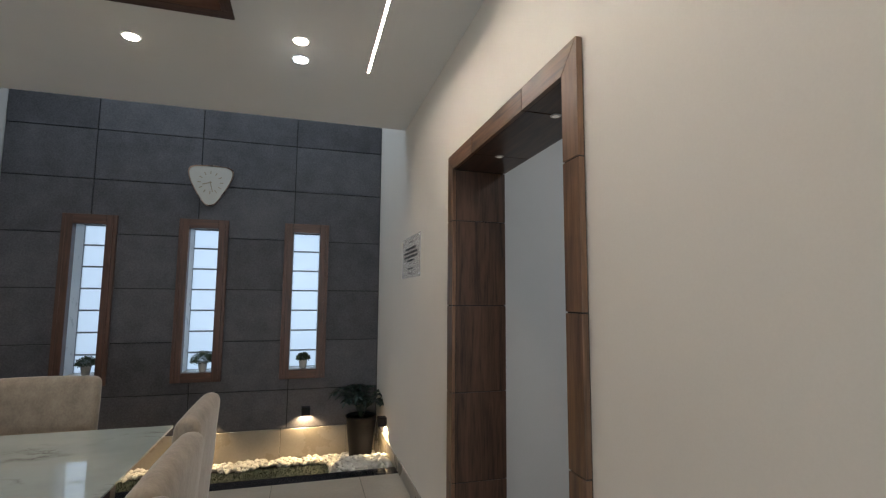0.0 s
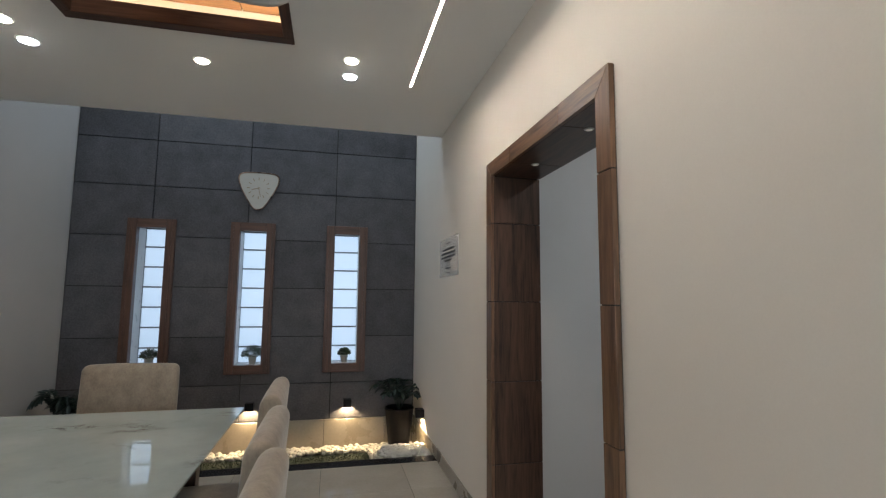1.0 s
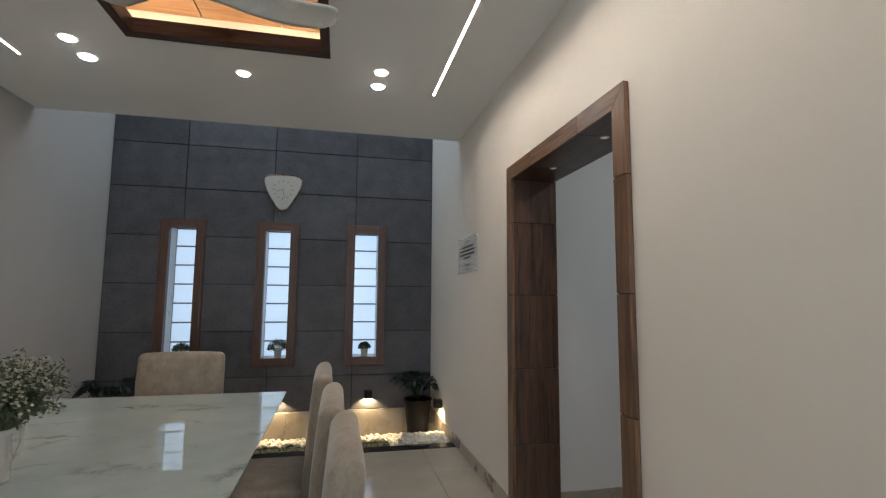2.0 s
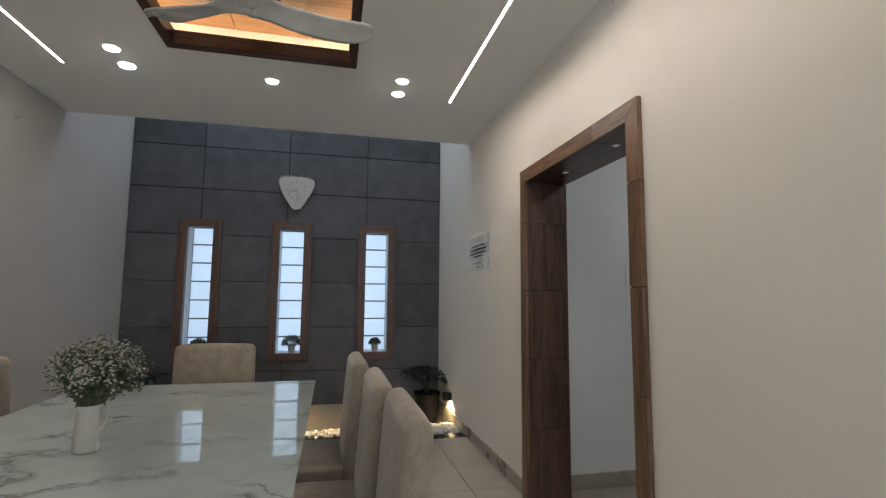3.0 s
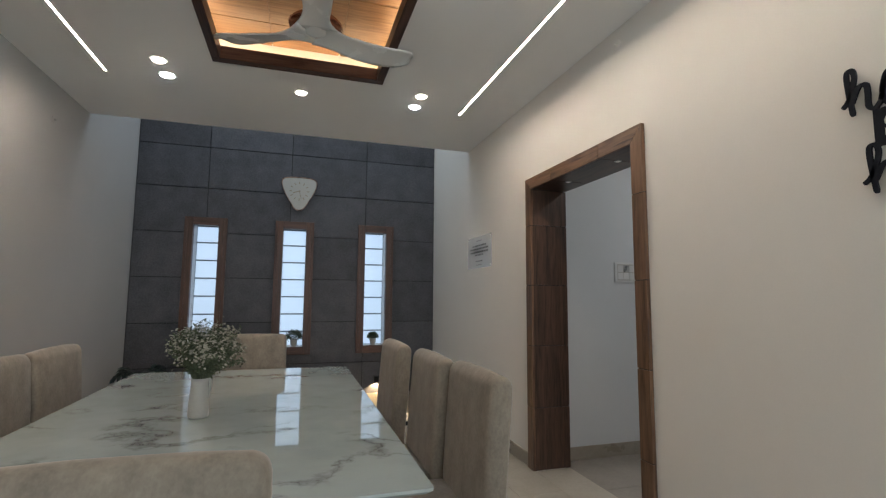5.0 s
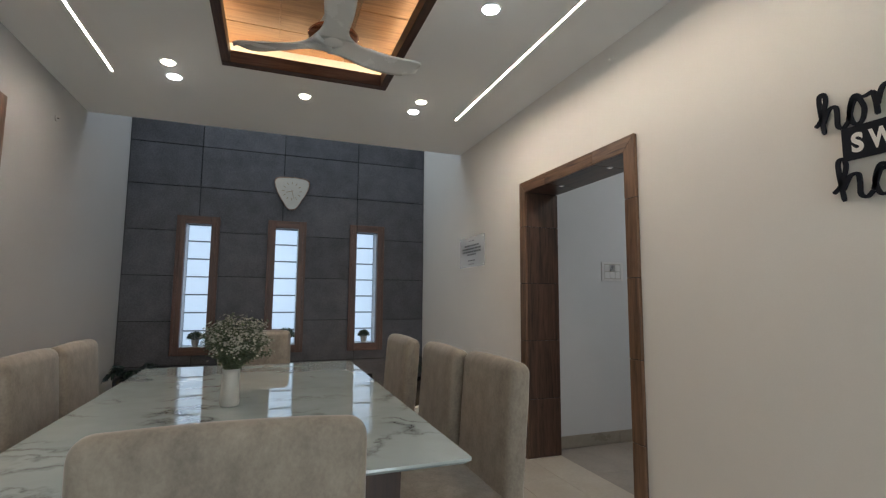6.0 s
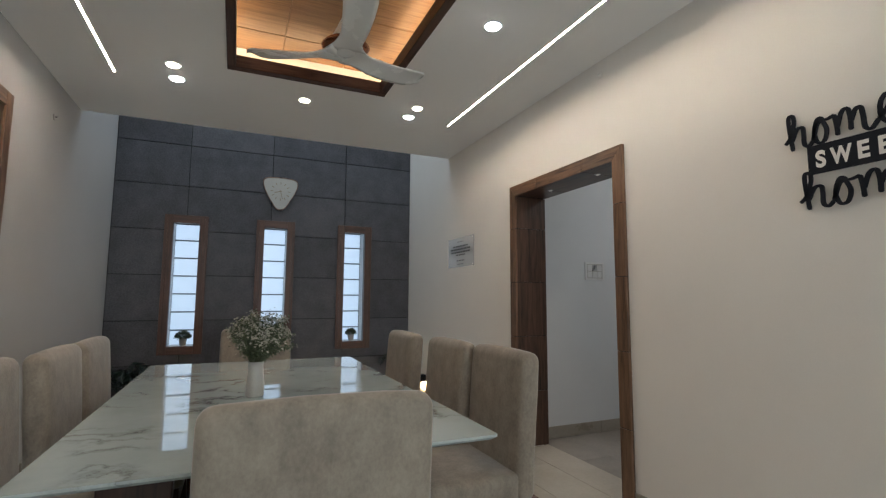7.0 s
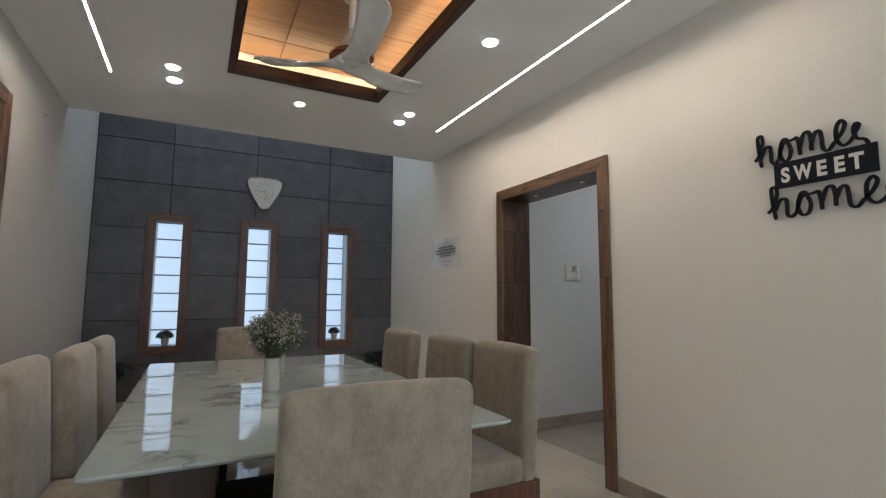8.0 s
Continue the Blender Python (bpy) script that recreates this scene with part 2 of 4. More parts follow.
def slab(axis, u, v, w, holes=()):
    """A plate across u and v, w thick along the axis, with rectangular holes (u0, u1, v0, v1) through it."""
    us = sorted({*u, *(c for h in holes for c in h[:2] if u[0] < c < u[1])})
    vs = sorted({*v, *(c for h in holes for c in h[2:] if v[0] < c < v[1])})
    bm, made = bmesh.new(), {}

    def place(a, b, c):
        key = (a, b, c)
        if key not in made:
            co = {"x": (c, a, b), "y": (a, c, b), "z": (a, b, c)}[axis]
            made[key] = bm.verts.new(co)
        return made[key]

    def solid(i, j):
        if not (0 <= i < len(us) - 1 and 0 <= j < len(vs) - 1):
            return False
        cu, cv = (us[i] + us[i + 1]) / 2, (vs[j] + vs[j + 1]) / 2
        return not any(h[0] < cu < h[1] and h[2] < cv < h[3] for h in holes)

    for i in range(len(us) - 1):
        for j in range(len(vs) - 1):
            if not solid(i, j):
                continue
            a, b, c, d = us[i], us[i + 1], vs[j], vs[j + 1]
            for depth in w:
                bm.faces.new([place(a, c, depth), place(b, c, depth), place(b, d, depth), place(a, d, depth)])
            for near, p, q in (((i - 1, j), (a, c), (a, d)), ((i + 1, j), (b, c), (b, d)), ((i, j - 1), (a, c), (b, c)), ((i, j + 1), (a, d), (b, d))):
                if not solid(*near):
                    bm.faces.new([place(*p, w[0]), place(*q, w[0]), place(*q, w[1]), place(*p, w[1])])
    return bm


def lathe(profile, steps=24, bm=None):
    """A turned body from (radius, height) pairs."""
    one = bmesh.new()
    rings = []
    for r, z in profile:
        rings.append([one.verts.new((r * math.cos(2 * math.pi * k / steps), r * math.sin(2 * math.pi * k / steps), z)) for k in range(steps)])
    for a, b in zip(rings, rings[1:]):
        for k in range(steps):
            one.faces.new([a[k], a[(k + 1) % steps], b[(k + 1) % steps], b[k]])
    one.faces.new(rings[0][::-1])
    one.faces.new(rings[-1])
    return one if bm is None else join(bm, one)


def smooth_line(points, steps=8, closed=False):
    """A Catmull-Rom line through the points."""
    out, n = [], len(points)
    pts = [Vector(p) for p in points]
    for i in range(n if closed else n - 1):
        p0, p1, p2, p3 = (pts[(i + k) % n] if closed else pts[min(max(i + k, 0), n - 1)] for k in (-1, 0, 1, 2))
        for s in range(steps):
            t = s / steps
            out.append(0.5 * (2 * p1 + (p2 - p0) * t + (2 * p0 - 5 * p1 + 4 * p2 - p3) * t * t + (3 * p1 - p0 - 3 * p2 + p3) * t ** 3))
    if not closed:
        out.append(pts[-1])
    return out


def tube(bm, line, radii, sides=8):
    rings, up = [], Vector((0.13, 0.21, 0.97))
    for i, p in enumerate(line):
        d = (line[min(i + 1, len(line) - 1)] - line[max(i - 1, 0)]).normalized()
        s = d.cross(up)
        s = s.normalized() if s.length > 1e-4 else Vector((1, 0, 0))
        f = s.cross(d)
        r = radii[i] if isinstance(radii, (list, tuple)) else radii
        rings.append([bm.verts.new(p + r * (math.cos(2 * math.pi * k / sides) * s + math.sin(2 * math.pi * k / sides) * f)) for k in range(sides)])
    for a, b in zip(rings, rings[1:]):
        for k in range(sides):
            bm.faces.new([a[k], a[(k + 1) % sides], b[(k + 1) % sides], b[k]])
    bm.faces.new(rings[0][::-1])
    bm.faces.new(rings[-1])
    return bm


def leaf(bm, base, direction, length, width, normal, droop=0.0):
    """A pointed leaf with a folded midrib, as six faces."""
    d = Vector(direction).normalized()
    s = d.cross(Vector(normal))
    s = s.normalized() if s.length > 1e-4 else Vector((1, 0, 0))
    n = s.cross(d)
    base = Vector(base)
    mid, edge_a, edge_b = [], [], []
    for t, w in ((0.0, 0.12), (0.35, 1.0), (0.7, 0.75), (1.0, 0.0)):
        c = base + d * length * t - n * droop * t * t * length
        mid.append(bm.verts.new(c))
        if w:
            edge_a.append(bm.verts.new(c + s * width * w / 2 + n * width * 0.12))
            edge_b.append(bm.verts.new(c - s * width * w / 2 + n * width * 0.12))
    for e in (edge_a, edge_b):
        for i in range(2):
            bm.faces.new([mid[i], e[i], e[i + 1], mid[i + 1]])
        bm.faces.new([mid[2], e[2], mid[3]])


# ---- the room ----
WEST, EAST, NORTH, SOUTH, HEAD = -2.34, 1.195, 5.24, -5.4, 2.86
WELL = 3.91                    # the lowered ceiling ends here
WINDOWS = (-1.585, -0.592, 0.410)
WIN_Z = (0.575, 2.19)
TRAY = (-1.152, 0.005, 0.60, 2.535)
DOOR_Y, DOOR_Z = (1.183, 2.525), 2.215
ROOM2_Y = 2.57
STRIPS = (-1.905, 0.751)       # the linear lights run along y here

structure("ground", slab("z", (-40, 40), (-40, 40), (-0.62, -0.6)), SOIL, "bare dark soil ground under and around the house", "ground")
# the wall with the slit windows, in two leaves: masonry behind, boards in front
holes = [(x - 0.15, x + 0.15, WIN_Z[0] + 0.06, WIN_Z[1] - 0.06) for x in WINDOWS]
structure("wall_north", slab("y", (WEST - 0.2, EAST + 0.32), (-0.5, 4.4), (NORTH + 0.03, NORTH + 0.28), holes), PAINT_COOL, "masonry wall behind grey cladding with three slit windows", "wall")
structure("wall_west", slab("x", (SOUTH, NORTH + 0.03), (-0.5, 4.4), (WEST - 0.2, WEST)), PAINT_SHADED, "plain matt painted wall, shade put into its grey colour", "wall")
structure("wall_east", slab("x", (SOUTH, NORTH + 0.03), (-0.5, 4.4), (EAST, EAST + 0.28), [(DOOR_Y[0] + 0.03, DOOR_Y[1] - 0.03, -0.5, DOOR_Z - 0.03)]), PAINT, "matt beige painted wall with a wood-lined opening", "wall")
structure("wall_south", slab("y", (WEST - 0.2, EAST + 0.28), (-0.5, 4.4), (SOUTH - 0.2, SOUTH), [(-0.6, 1.1, 0.45, 2.45)]), PAINT, "matt beige painted wall with a wide window opening", "wall")
structure("ceiling", slab("z", (WEST, EAST), (SOUTH, WELL), (HEAD, HEAD + 0.06), [TRAY, *((x - 0.0062, x + 0.0062, -0.215, 2.935) for x in STRIPS)]), CEILING, "smooth off-white lowered gypsum ceiling with a recessed tray", "ceiling")
structure("ceiling_edge", slab("y", (WEST, EAST), (HEAD + 0.06, 4.4), (WELL - 0.15, WELL)), CEILING, "off-white upstand over the edge of the lowered ceiling", "ceiling")
# unseen slab, added to block the world's light from above
structure("roof", slab("z", (WEST - 0.2, EAST + 0.28), (SOUTH - 0.2, NORTH + 0.28), (4.4, 4.5)), CEILING, "unseen roof slab added to keep the sky's light out", "ceiling")

# tray recess with a wood-veneered soffit
rx0, rx1, ry0, ry1 = TRAY[0] - 0.13, TRAY[1] + 0.13, TRAY[2] - 0.12, TRAY[3] + 0.12
ring = slab("z", (rx0 - 0.03, rx1 + 0.03), (ry0 - 0.03, ry1 + 0.03), (HEAD + 0.06, HEAD + 0.30), [(rx0, rx1, ry0, ry1)])
structure("ceiling_cove", ring, CEILING, "off-white sides of the recessed ceiling tray", "ceiling")
bm = bmesh.new()
for col, (xa, xb) in enumerate(((rx0, -0.785), (-0.785, -0.31), (-0.31, rx1))):
    cuts = [ry0, 1.03, 1.93, ry1] if col == 2 else [ry0, 1.45, 2.35, ry1]
    for ya, yb in zip(cuts, cuts[1:]):
        box(xa + 0.0035, xb - 0.0035, ya + 0.0035, yb - 0.0035, HEAD + 0.225, HEAD + 0.238, 0.0015, 1, bm)
box(rx0, rx1, ry0, ry1, HEAD + 0.241, HEAD + 0.253, bm=bm)
structure("ceiling_tray_panel", bm, OAK, "brown veneered boards on the tray soffit, lit amber from the edges", "ceiling")
frame_thing = thing("tray_frame", (0, 0, HEAD), "dark walnut frame round the recessed ceiling tray", "ceiling trim")
fx0, fx1, fy0, fy1 = TRAY
part("rail", box(fx0, fx1, fy1 - 0.07, fy1, -0.010, 0.078, 0.003), DARKWOOD_X, frame_thing)
part("rail", box(fx0, fx1, fy0, fy0 + 0.07, -0.010, 0.078, 0.003), DARKWOOD_X, frame_thing)
part("stile", box(fx0, fx0 + 0.055, fy0 + 0.07, fy1 - 0.07, -0.010, 0.078, 0.003), DARKWOOD_Y, frame_thing)
part("stile", box(fx1 - 0.055, fx1, fy0 + 0.07, fy1 - 0.07, -0.010, 0.078, 0.003), DARKWOOD_Y, frame_thing)
cove = thing("cove_light", (0, 0, HEAD + 0.061), "amber strip light hidden in the ceiling tray", "strip light")
part("strip", box(fx0 - 0.02, fx1 + 0.02, fy1 + 0.03, fy1 + 0.05, 0, 0.012), COVE, cove)
part("strip", box(fx0 - 0.02, fx1 + 0.02, fy0 - 0.05, fy0 - 0.03, 0, 0.012), COVE, cove)
part("strip", box(fx0 - 0.05, fx0 - 0.03, fy0, fy1, 0, 0.012), COVE, cove)
part("strip", box(fx1 + 0.03, fx1 + 0.05, fy0, fy1, 0, 0.012), COVE, cove)

# the room past the opening
structure("wall_side_room_north", slab("y", (EAST + 0.28, 4.2), (-0.5, 3.0), (ROOM2_Y, ROOM2_Y + 0.15)), PAINT_COOL, "plain white painted wall of the next room", "wall")
structure("wall_side_room_east", slab("x", (-1.2, ROOM2_Y + 0.15), (-0.5, 3.0), (4.2, 4.35)), PAINT_COOL, "plain white painted wall of the next room", "wall")
structure("wall_side_room_south", slab("y", (EAST + 0.28, 4.2), (-0.5, 3.0), (-1.35, -1.2)), PAINT_COOL, "plain white painted wall of the next room", "wall")
structure("ceiling_side_room", slab("z", (EAST + 0.28, 4.35), (-1.35, ROOM2_Y + 0.15), (3.0, 3.1)), CEILING, "white ceiling of the next room", "ceiling")
# added lamp, out of sight, to brighten the next room
side_fill_lamp = thing("ceiling_light", (2.7, 1.2, 3.0), "added round white ceiling light, unseen, that brightens the next room", "lamp")
part("housing", lathe([(0.11, -0.03), (0.12, -0.01), (0.12, 0.0)]), WHITE, side_fill_lamp)
part("diffuser", lathe([(0.09, -0.036), (0.105, -0.031)]), glowing("side_room_fill", (0.93, 0.97, 1.0), 200.0), side_fill_lamp)

# ---- cladding boards round the windows ----
rows = [0.075, 0.463, 0.963, 1.485, 2.010, 2.540, 3.036, 3.56, 4.08]
cols = [WEST + 0.004, -1.589, -0.654, 0.273, EAST - 0.004]
cladding = tagged(mesh_object("cladding", slab("y", (WEST, EAST), (rows[0], 4.39), (NORTH + 0.015, NORTH + 0.03), holes), JOINT), "dark grey cement-board cladding with open joints on the window wall", "wall cladding", kind="structure")
window_cut = [(x - 0.195, x + 0.195, WIN_Z[0] + 0.035, WIN_Z[1] - 0.035) for x in WINDOWS]
for xa, xb in zip(cols, cols[1:]):
    for za, zb in zip(rows, rows[1:]):
        part("panel", slab("y", (xa + 0.005, xb - 0.005), (za + 0.005, zb - 0.005), (NORTH, NORTH + 0.0149), window_cut), SLATE, cladding)

# ---- slit windows ----
for number, wx in enumerate(WINDOWS, 1):
    x0, x1, z0, z1 = wx - 0.228, wx + 0.228, *WIN_Z
    win = tagged(new("window_%d" % number), "tall narrow window with red-brown wooden frame and six thin bars", "window", "slit windows", "structure")
    win.matrix_basis = pose(wx, NORTH, z0)
    h, fw = z1 - z0, 0.092
    part("window_frame", box(-0.228, -0.228 + fw, -0.03, 0.05, 0, h, 0.004), REDWOOD, win)
    part("window_frame", box(0.228 - fw, 0.228, -0.03, 0.05, 0, h, 0.004), REDWOOD, win)
    part("window_frame", box(-0.228 + fw, 0.228 - fw, -0.03, 0.05, h - fw, h, 0.004), REDWOOD_X, win)
    part("window_frame", box(-0.228 + fw, 0.228 - fw, -0.03, 0.05, 0, fw, 0.004), REDWOOD_X, win)
    part("bead", box(-0.20, -0.192, -0.036, -0.029, 0.03, h - 0.03, 0.002), REDWOOD, win)
    part("bead", box(0.192, 0.20, -0.036, -0.029, 0.03, h - 0.03, 0.002), REDWOOD, win)
    part("window_sill", box(-0.148, 0.148, 0.05, 0.238, 0.062, 0.09, 0.002), CERAMIC, win)
    for sx in (-1, 1):
        part("reveal", box(sx * 0.1435 - 0.006, sx * 0.1435 + 0.006, 0.051, 0.238, 0.09, h - 0.075, 0.001, 1), WHITE, win)
    part("outer_frame", slab("y", (-0.149, 0.149), (0.062, h - 0.062), (0.239, 0.265), [(-0.136, 0.136, 0.092, h - 0.08)]), GREYBAR, win)
    bars = [0.262 + 0.216 * k for k in range(6)]
    for z in bars:
        part("bar", box(-0.136, 0.136, 0.242, 0.262, z - 0.008, z + 0.008, 0.002), GREYBAR, win)
    for za, zb in zip([0.092] + [z + 0.008 for z in bars], [z - 0.008 for z in bars] + [h - 0.08]):
        pane = part("pane", box(-0.136, 0.136, 0.250, 0.254, za, zb), GLASS, win)
        pane.visible_shadow = False
structure("backdrop", slab("y", (-6, 5), (-0.5, 6), (6.4, 6.45)), DAY, "pale overcast daylight outside the windows", "backdrop")

# ---- wood-lined opening ----
door = tagged(new("door_1"), "open doorway lined with teak veneer boards, no door leaf", "doorway", kind="structure")
door.matrix_basis = pose(EAST, 0, 0)
ya, yb, tz, tw, tx = DOOR_Y[0], DOOR_Y[1], DOOR_Z, 0.09, -0.024
cuts = [0.0, 0.455, 0.915, 1.375, 1.84]
for a, b in zip(cuts, cuts[1:] + [tz - tw]):
    for y0, y1, outer in ((ya, ya + tw, ya), (yb - tw, yb, yb)):
        bm = box(tx, -0.004, y0, y1, a + 0.0025, b - (0.001 if b == tz - tw else 0.0025), 0.0010)
        if b == tz - tw:
            for v in bm.verts:
                if v.co.z > (a + b) / 2:
                    v.co.z += tw * (1 - abs(v.co.y - outer) / tw)
        part("casing", bm, TEAK, door)
    # the lining's colour carries the shade within the doorway
    part("lining", box(-0.0038, 0.288, yb - tw, yb - tw + 0.02, a + 0.0025, b - 0.0025, 0.0008), TEAK_SHADED, door)
    part("lining", box(-0.0038, 0.288, ya + tw - 0.02, ya + tw, a + 0.0025, b - 0.0025, 0.0008), TEAK_SHADED, door)
hc = [ya, 1.565, 2.13, yb]
for a, b in zip(hc, hc[1:]):
    bm = box(tx, -0.004, a + 0.0025, b - 0.0025, tz - tw, tz, 0.0010)
    for v in bm.verts:
        low = (tz - v.co.z) / tw
        if a == ya and v.co.y < (a + b) / 2:
            v.co.y += tw * low
        if b == yb and v.co.y > (a + b) / 2:
            v.co.y -= tw * low
    part("head_casing", bm, TEAK_Y, door)
    lo, hi = max(a, ya + tw), min(b, yb - tw)
    part("head_lining", box(-0.0038, 0.288, lo + 0.0025, hi - 0.0025, tz - tw, tz - tw + 0.02, 0.0008), TEAK_SHADED_Y, door)
part("threshold", box(0.0, 0.28, ya + tw, yb - tw, -0.02, 0.0005), TILE, door)
part("backing", slab("x", (ya + 0.002, yb - 0.002), (0.001, tz - 0.002), (-0.0039, -0.0005), [(ya + tw, yb - tw, -0.1, tz - tw)]), JOINT, door)
for y0 in (ya, yb - tw):
    part("backing", box(tx + 0.005, -0.0042, y0 + 0.004, y0 + tw - 0.004, 0.001, tz - 0.004), JOINT, door)
part("backing", box(tx + 0.005, -0.0042, ya + tw, yb - tw, tz - tw + 0.004, tz - 0.004), JOINT, door)
part("backing", box(0.0, 0.284, yb - tw + 0.005, yb - 0.031, 0.001, tz - tw), JOINT, door)
part("backing", box(0.0, 0.284, ya + 0.031, ya + tw - 0.005, 0.001, tz - tw), JOINT, door)
part("backing", box(0.0, 0.284, ya + 0.031, yb - 0.031, tz - tw + 0.005, tz - 0.031), JOINT, door)
for y in (1.57, 2.13):
    lens = thing("recessed_spot", (EAST + 0.125, y, tz - tw), "small round spot light set in the door lining", "lamp", "door head spots")
    part("rim", lathe([(0.018, -0.004), (0.022, -0.002), (0.022, 0.0005)], 16), STEEL, lens)
    part("lens", lathe([(0.013, -0.0055), (0.015, -0.0042)], 16), DIM, lens)

# a second trimmed doorway in the west wall
door2 = tagged(new("door_2"), "closed brown wooden door with a plain wooden frame", "door", kind="structure")
door2.matrix_basis = pose(WEST, 1.545, 0)
part("casing", box(0, 0.02, 0.93, 1.02, 0, 2.45, 0.0025), TEAK, door2)
part("casing", box(0, 0.02, -0.10, -0.01, 0, 2.45, 0.0025), TEAK, door2)
part("head_casing", box(0, 0.02, -0.01, 0.93, 2.36, 2.45, 0.0025), TEAK_Y, door2)
part("door_leaf", box(0, 0.008, -0.01, 0.93, 0.005, 2.36, 0.001), TEAK, door2)

# ---- floor ----
floor = tagged(mesh_object("floor", slab("z", (WEST, EAST), (SOUTH, 3.93), (-0.2, -0.009)), GROUT), "polished beige square floor tiles with thin joints", "floor", kind="structure")
P = 0.655
xs = [x for x in (WEST, *(0.873 + P * k for k in range(-4, 1)), EAST)]
ys = [SOUTH, *(2.71 + P * k for k in range(-12, 2)), 3.93]
for a, b in zip(xs, xs[1:]):
    for c, d in zip(ys, ys[1:]):
        part("tile", box(a + 0.0015, b - 0.0015, c + 0.0015, d - 0.0015, -0.009, 0, 0.001, 1), TILE, floor)
floor2 = tagged(mesh_object("floor_side_room", slab("z", (EAST + 0.28, 4.2), (-1.2, ROOM2_Y), (-0.2, -0.009)), GROUT), "polished greyish floor tiles of the next room", "floor", kind="structure")
for a, b in ((1.475, 2.1), (2.1, 2.7), (2.7, 3.3), (3.3, 4.2)):
    for c, d in ((-1.2, -0.4), (-0.4, 0.2), (0.2, 0.8), (0.8, 1.4), (1.4, 2.0), (2.0, ROOM2_Y)):
        part("tile", box(a + 0.0015, b - 0.0015, c + 0.0015, d - 0.0015, -0.009, -0.001, 0.001, 1), TILE_GREY, floor2)


def skirting(name, runs):
    base = tagged(new(name), "beige tile skirting along the wall", "skirting", kind="structure")
    for x0, x1, y0, y1 in runs:
        long_x = x1 - x0 > y1 - y0
        n = max(1, round((x1 - x0 if long_x else y1 - y0) / P))
        for k in range(n):
            if long_x:
                a, b = x0 + (x1 - x0) * k / n, x0 + (x1 - x0) * (k + 1) / n
                bm = box(a + 0.001, b - 0.001, y0, y1, 0.001, 0.102, 0.002, 1)
            else:
                a, b = y0 + (y1 - y0) * k / n, y0 + (y1 - y0) * (k + 1) / n
                bm = box(x0, x1, a + 0.001, b - 0.001, 0.001, 0.102, 0.002, 1)
            part("tile", bm, SKIRT, base)


skirting("baseboard_east", [(EAST - 0.011, EAST, DOOR_Y[1], 3.94), (EAST - 0.011, EAST, SOUTH, DOOR_Y[0])])
skirting("baseboard_west", [(WEST, WEST + 0.011, DOOR_Y[1] + 0.08, 3.94)])
skirting("baseboard_side_room", [(EAST + 0.295, 4.2, ROOM2_Y - 0.011, ROOM2_Y)])

# ---- sunken planting bed ----
BED = -0.245
kerb = tagged(mesh_object("kerb", box(WEST, EAST, 3.932, 4.075, -0.5, 0.002, 0.003), GRANITE), "polished black granite edge of the planting bed", "kerb", kind="structure")
structure("bed_floor", slab("z", (WEST, EAST), (4.075, NORTH + 0.03), (-0.5, BED)), SOIL, "dark soil under the pebbles and turf", "planting bed")
lining = tagged(mesh_object("bed_lining", box(WEST + 0.001, EAST - 0.001, NORTH + 0.0145, NORTH + 0.0295, BED, 0.0745), GROUT), "beige wall tiles round the sunken planting bed", "wall tile", kind="structure")
xt = [WEST + 0.004, -1.747, -1.092, -0.437, 0.218, 0.873, EAST - 0.013]
for a, b in zip(xt, xt[1:]):
    part("tile", box(a + 0.0025, b - 0.0025, NORTH - 0.012, NORTH + 0.014, BED, 0.073, 0.002, 1), SKIRT, lining)
for x0, x1 in ((EAST - 0.012, EAST), (WEST, WEST + 0.012)):
    for c, d in ((3.96, 4.60), (4.60, NORTH - 0.013)):
        part("tile", box(x0, x1, c + 0.001, d - 0.001, max(BED, 0.004 if d < 4.0 else BED), 0.09, 0.002, 1), SKIRT, lining)

rng = random.Random(4)


def mound(x, y):
    """How high the pebbles are heaped against the kerb beside the pot."""
    return 0.215 * min(max((4.88 - y) / 0.5, 0.0), 1.0) * min(max((x - 0.68) / 0.10, 0.0), 1.0)


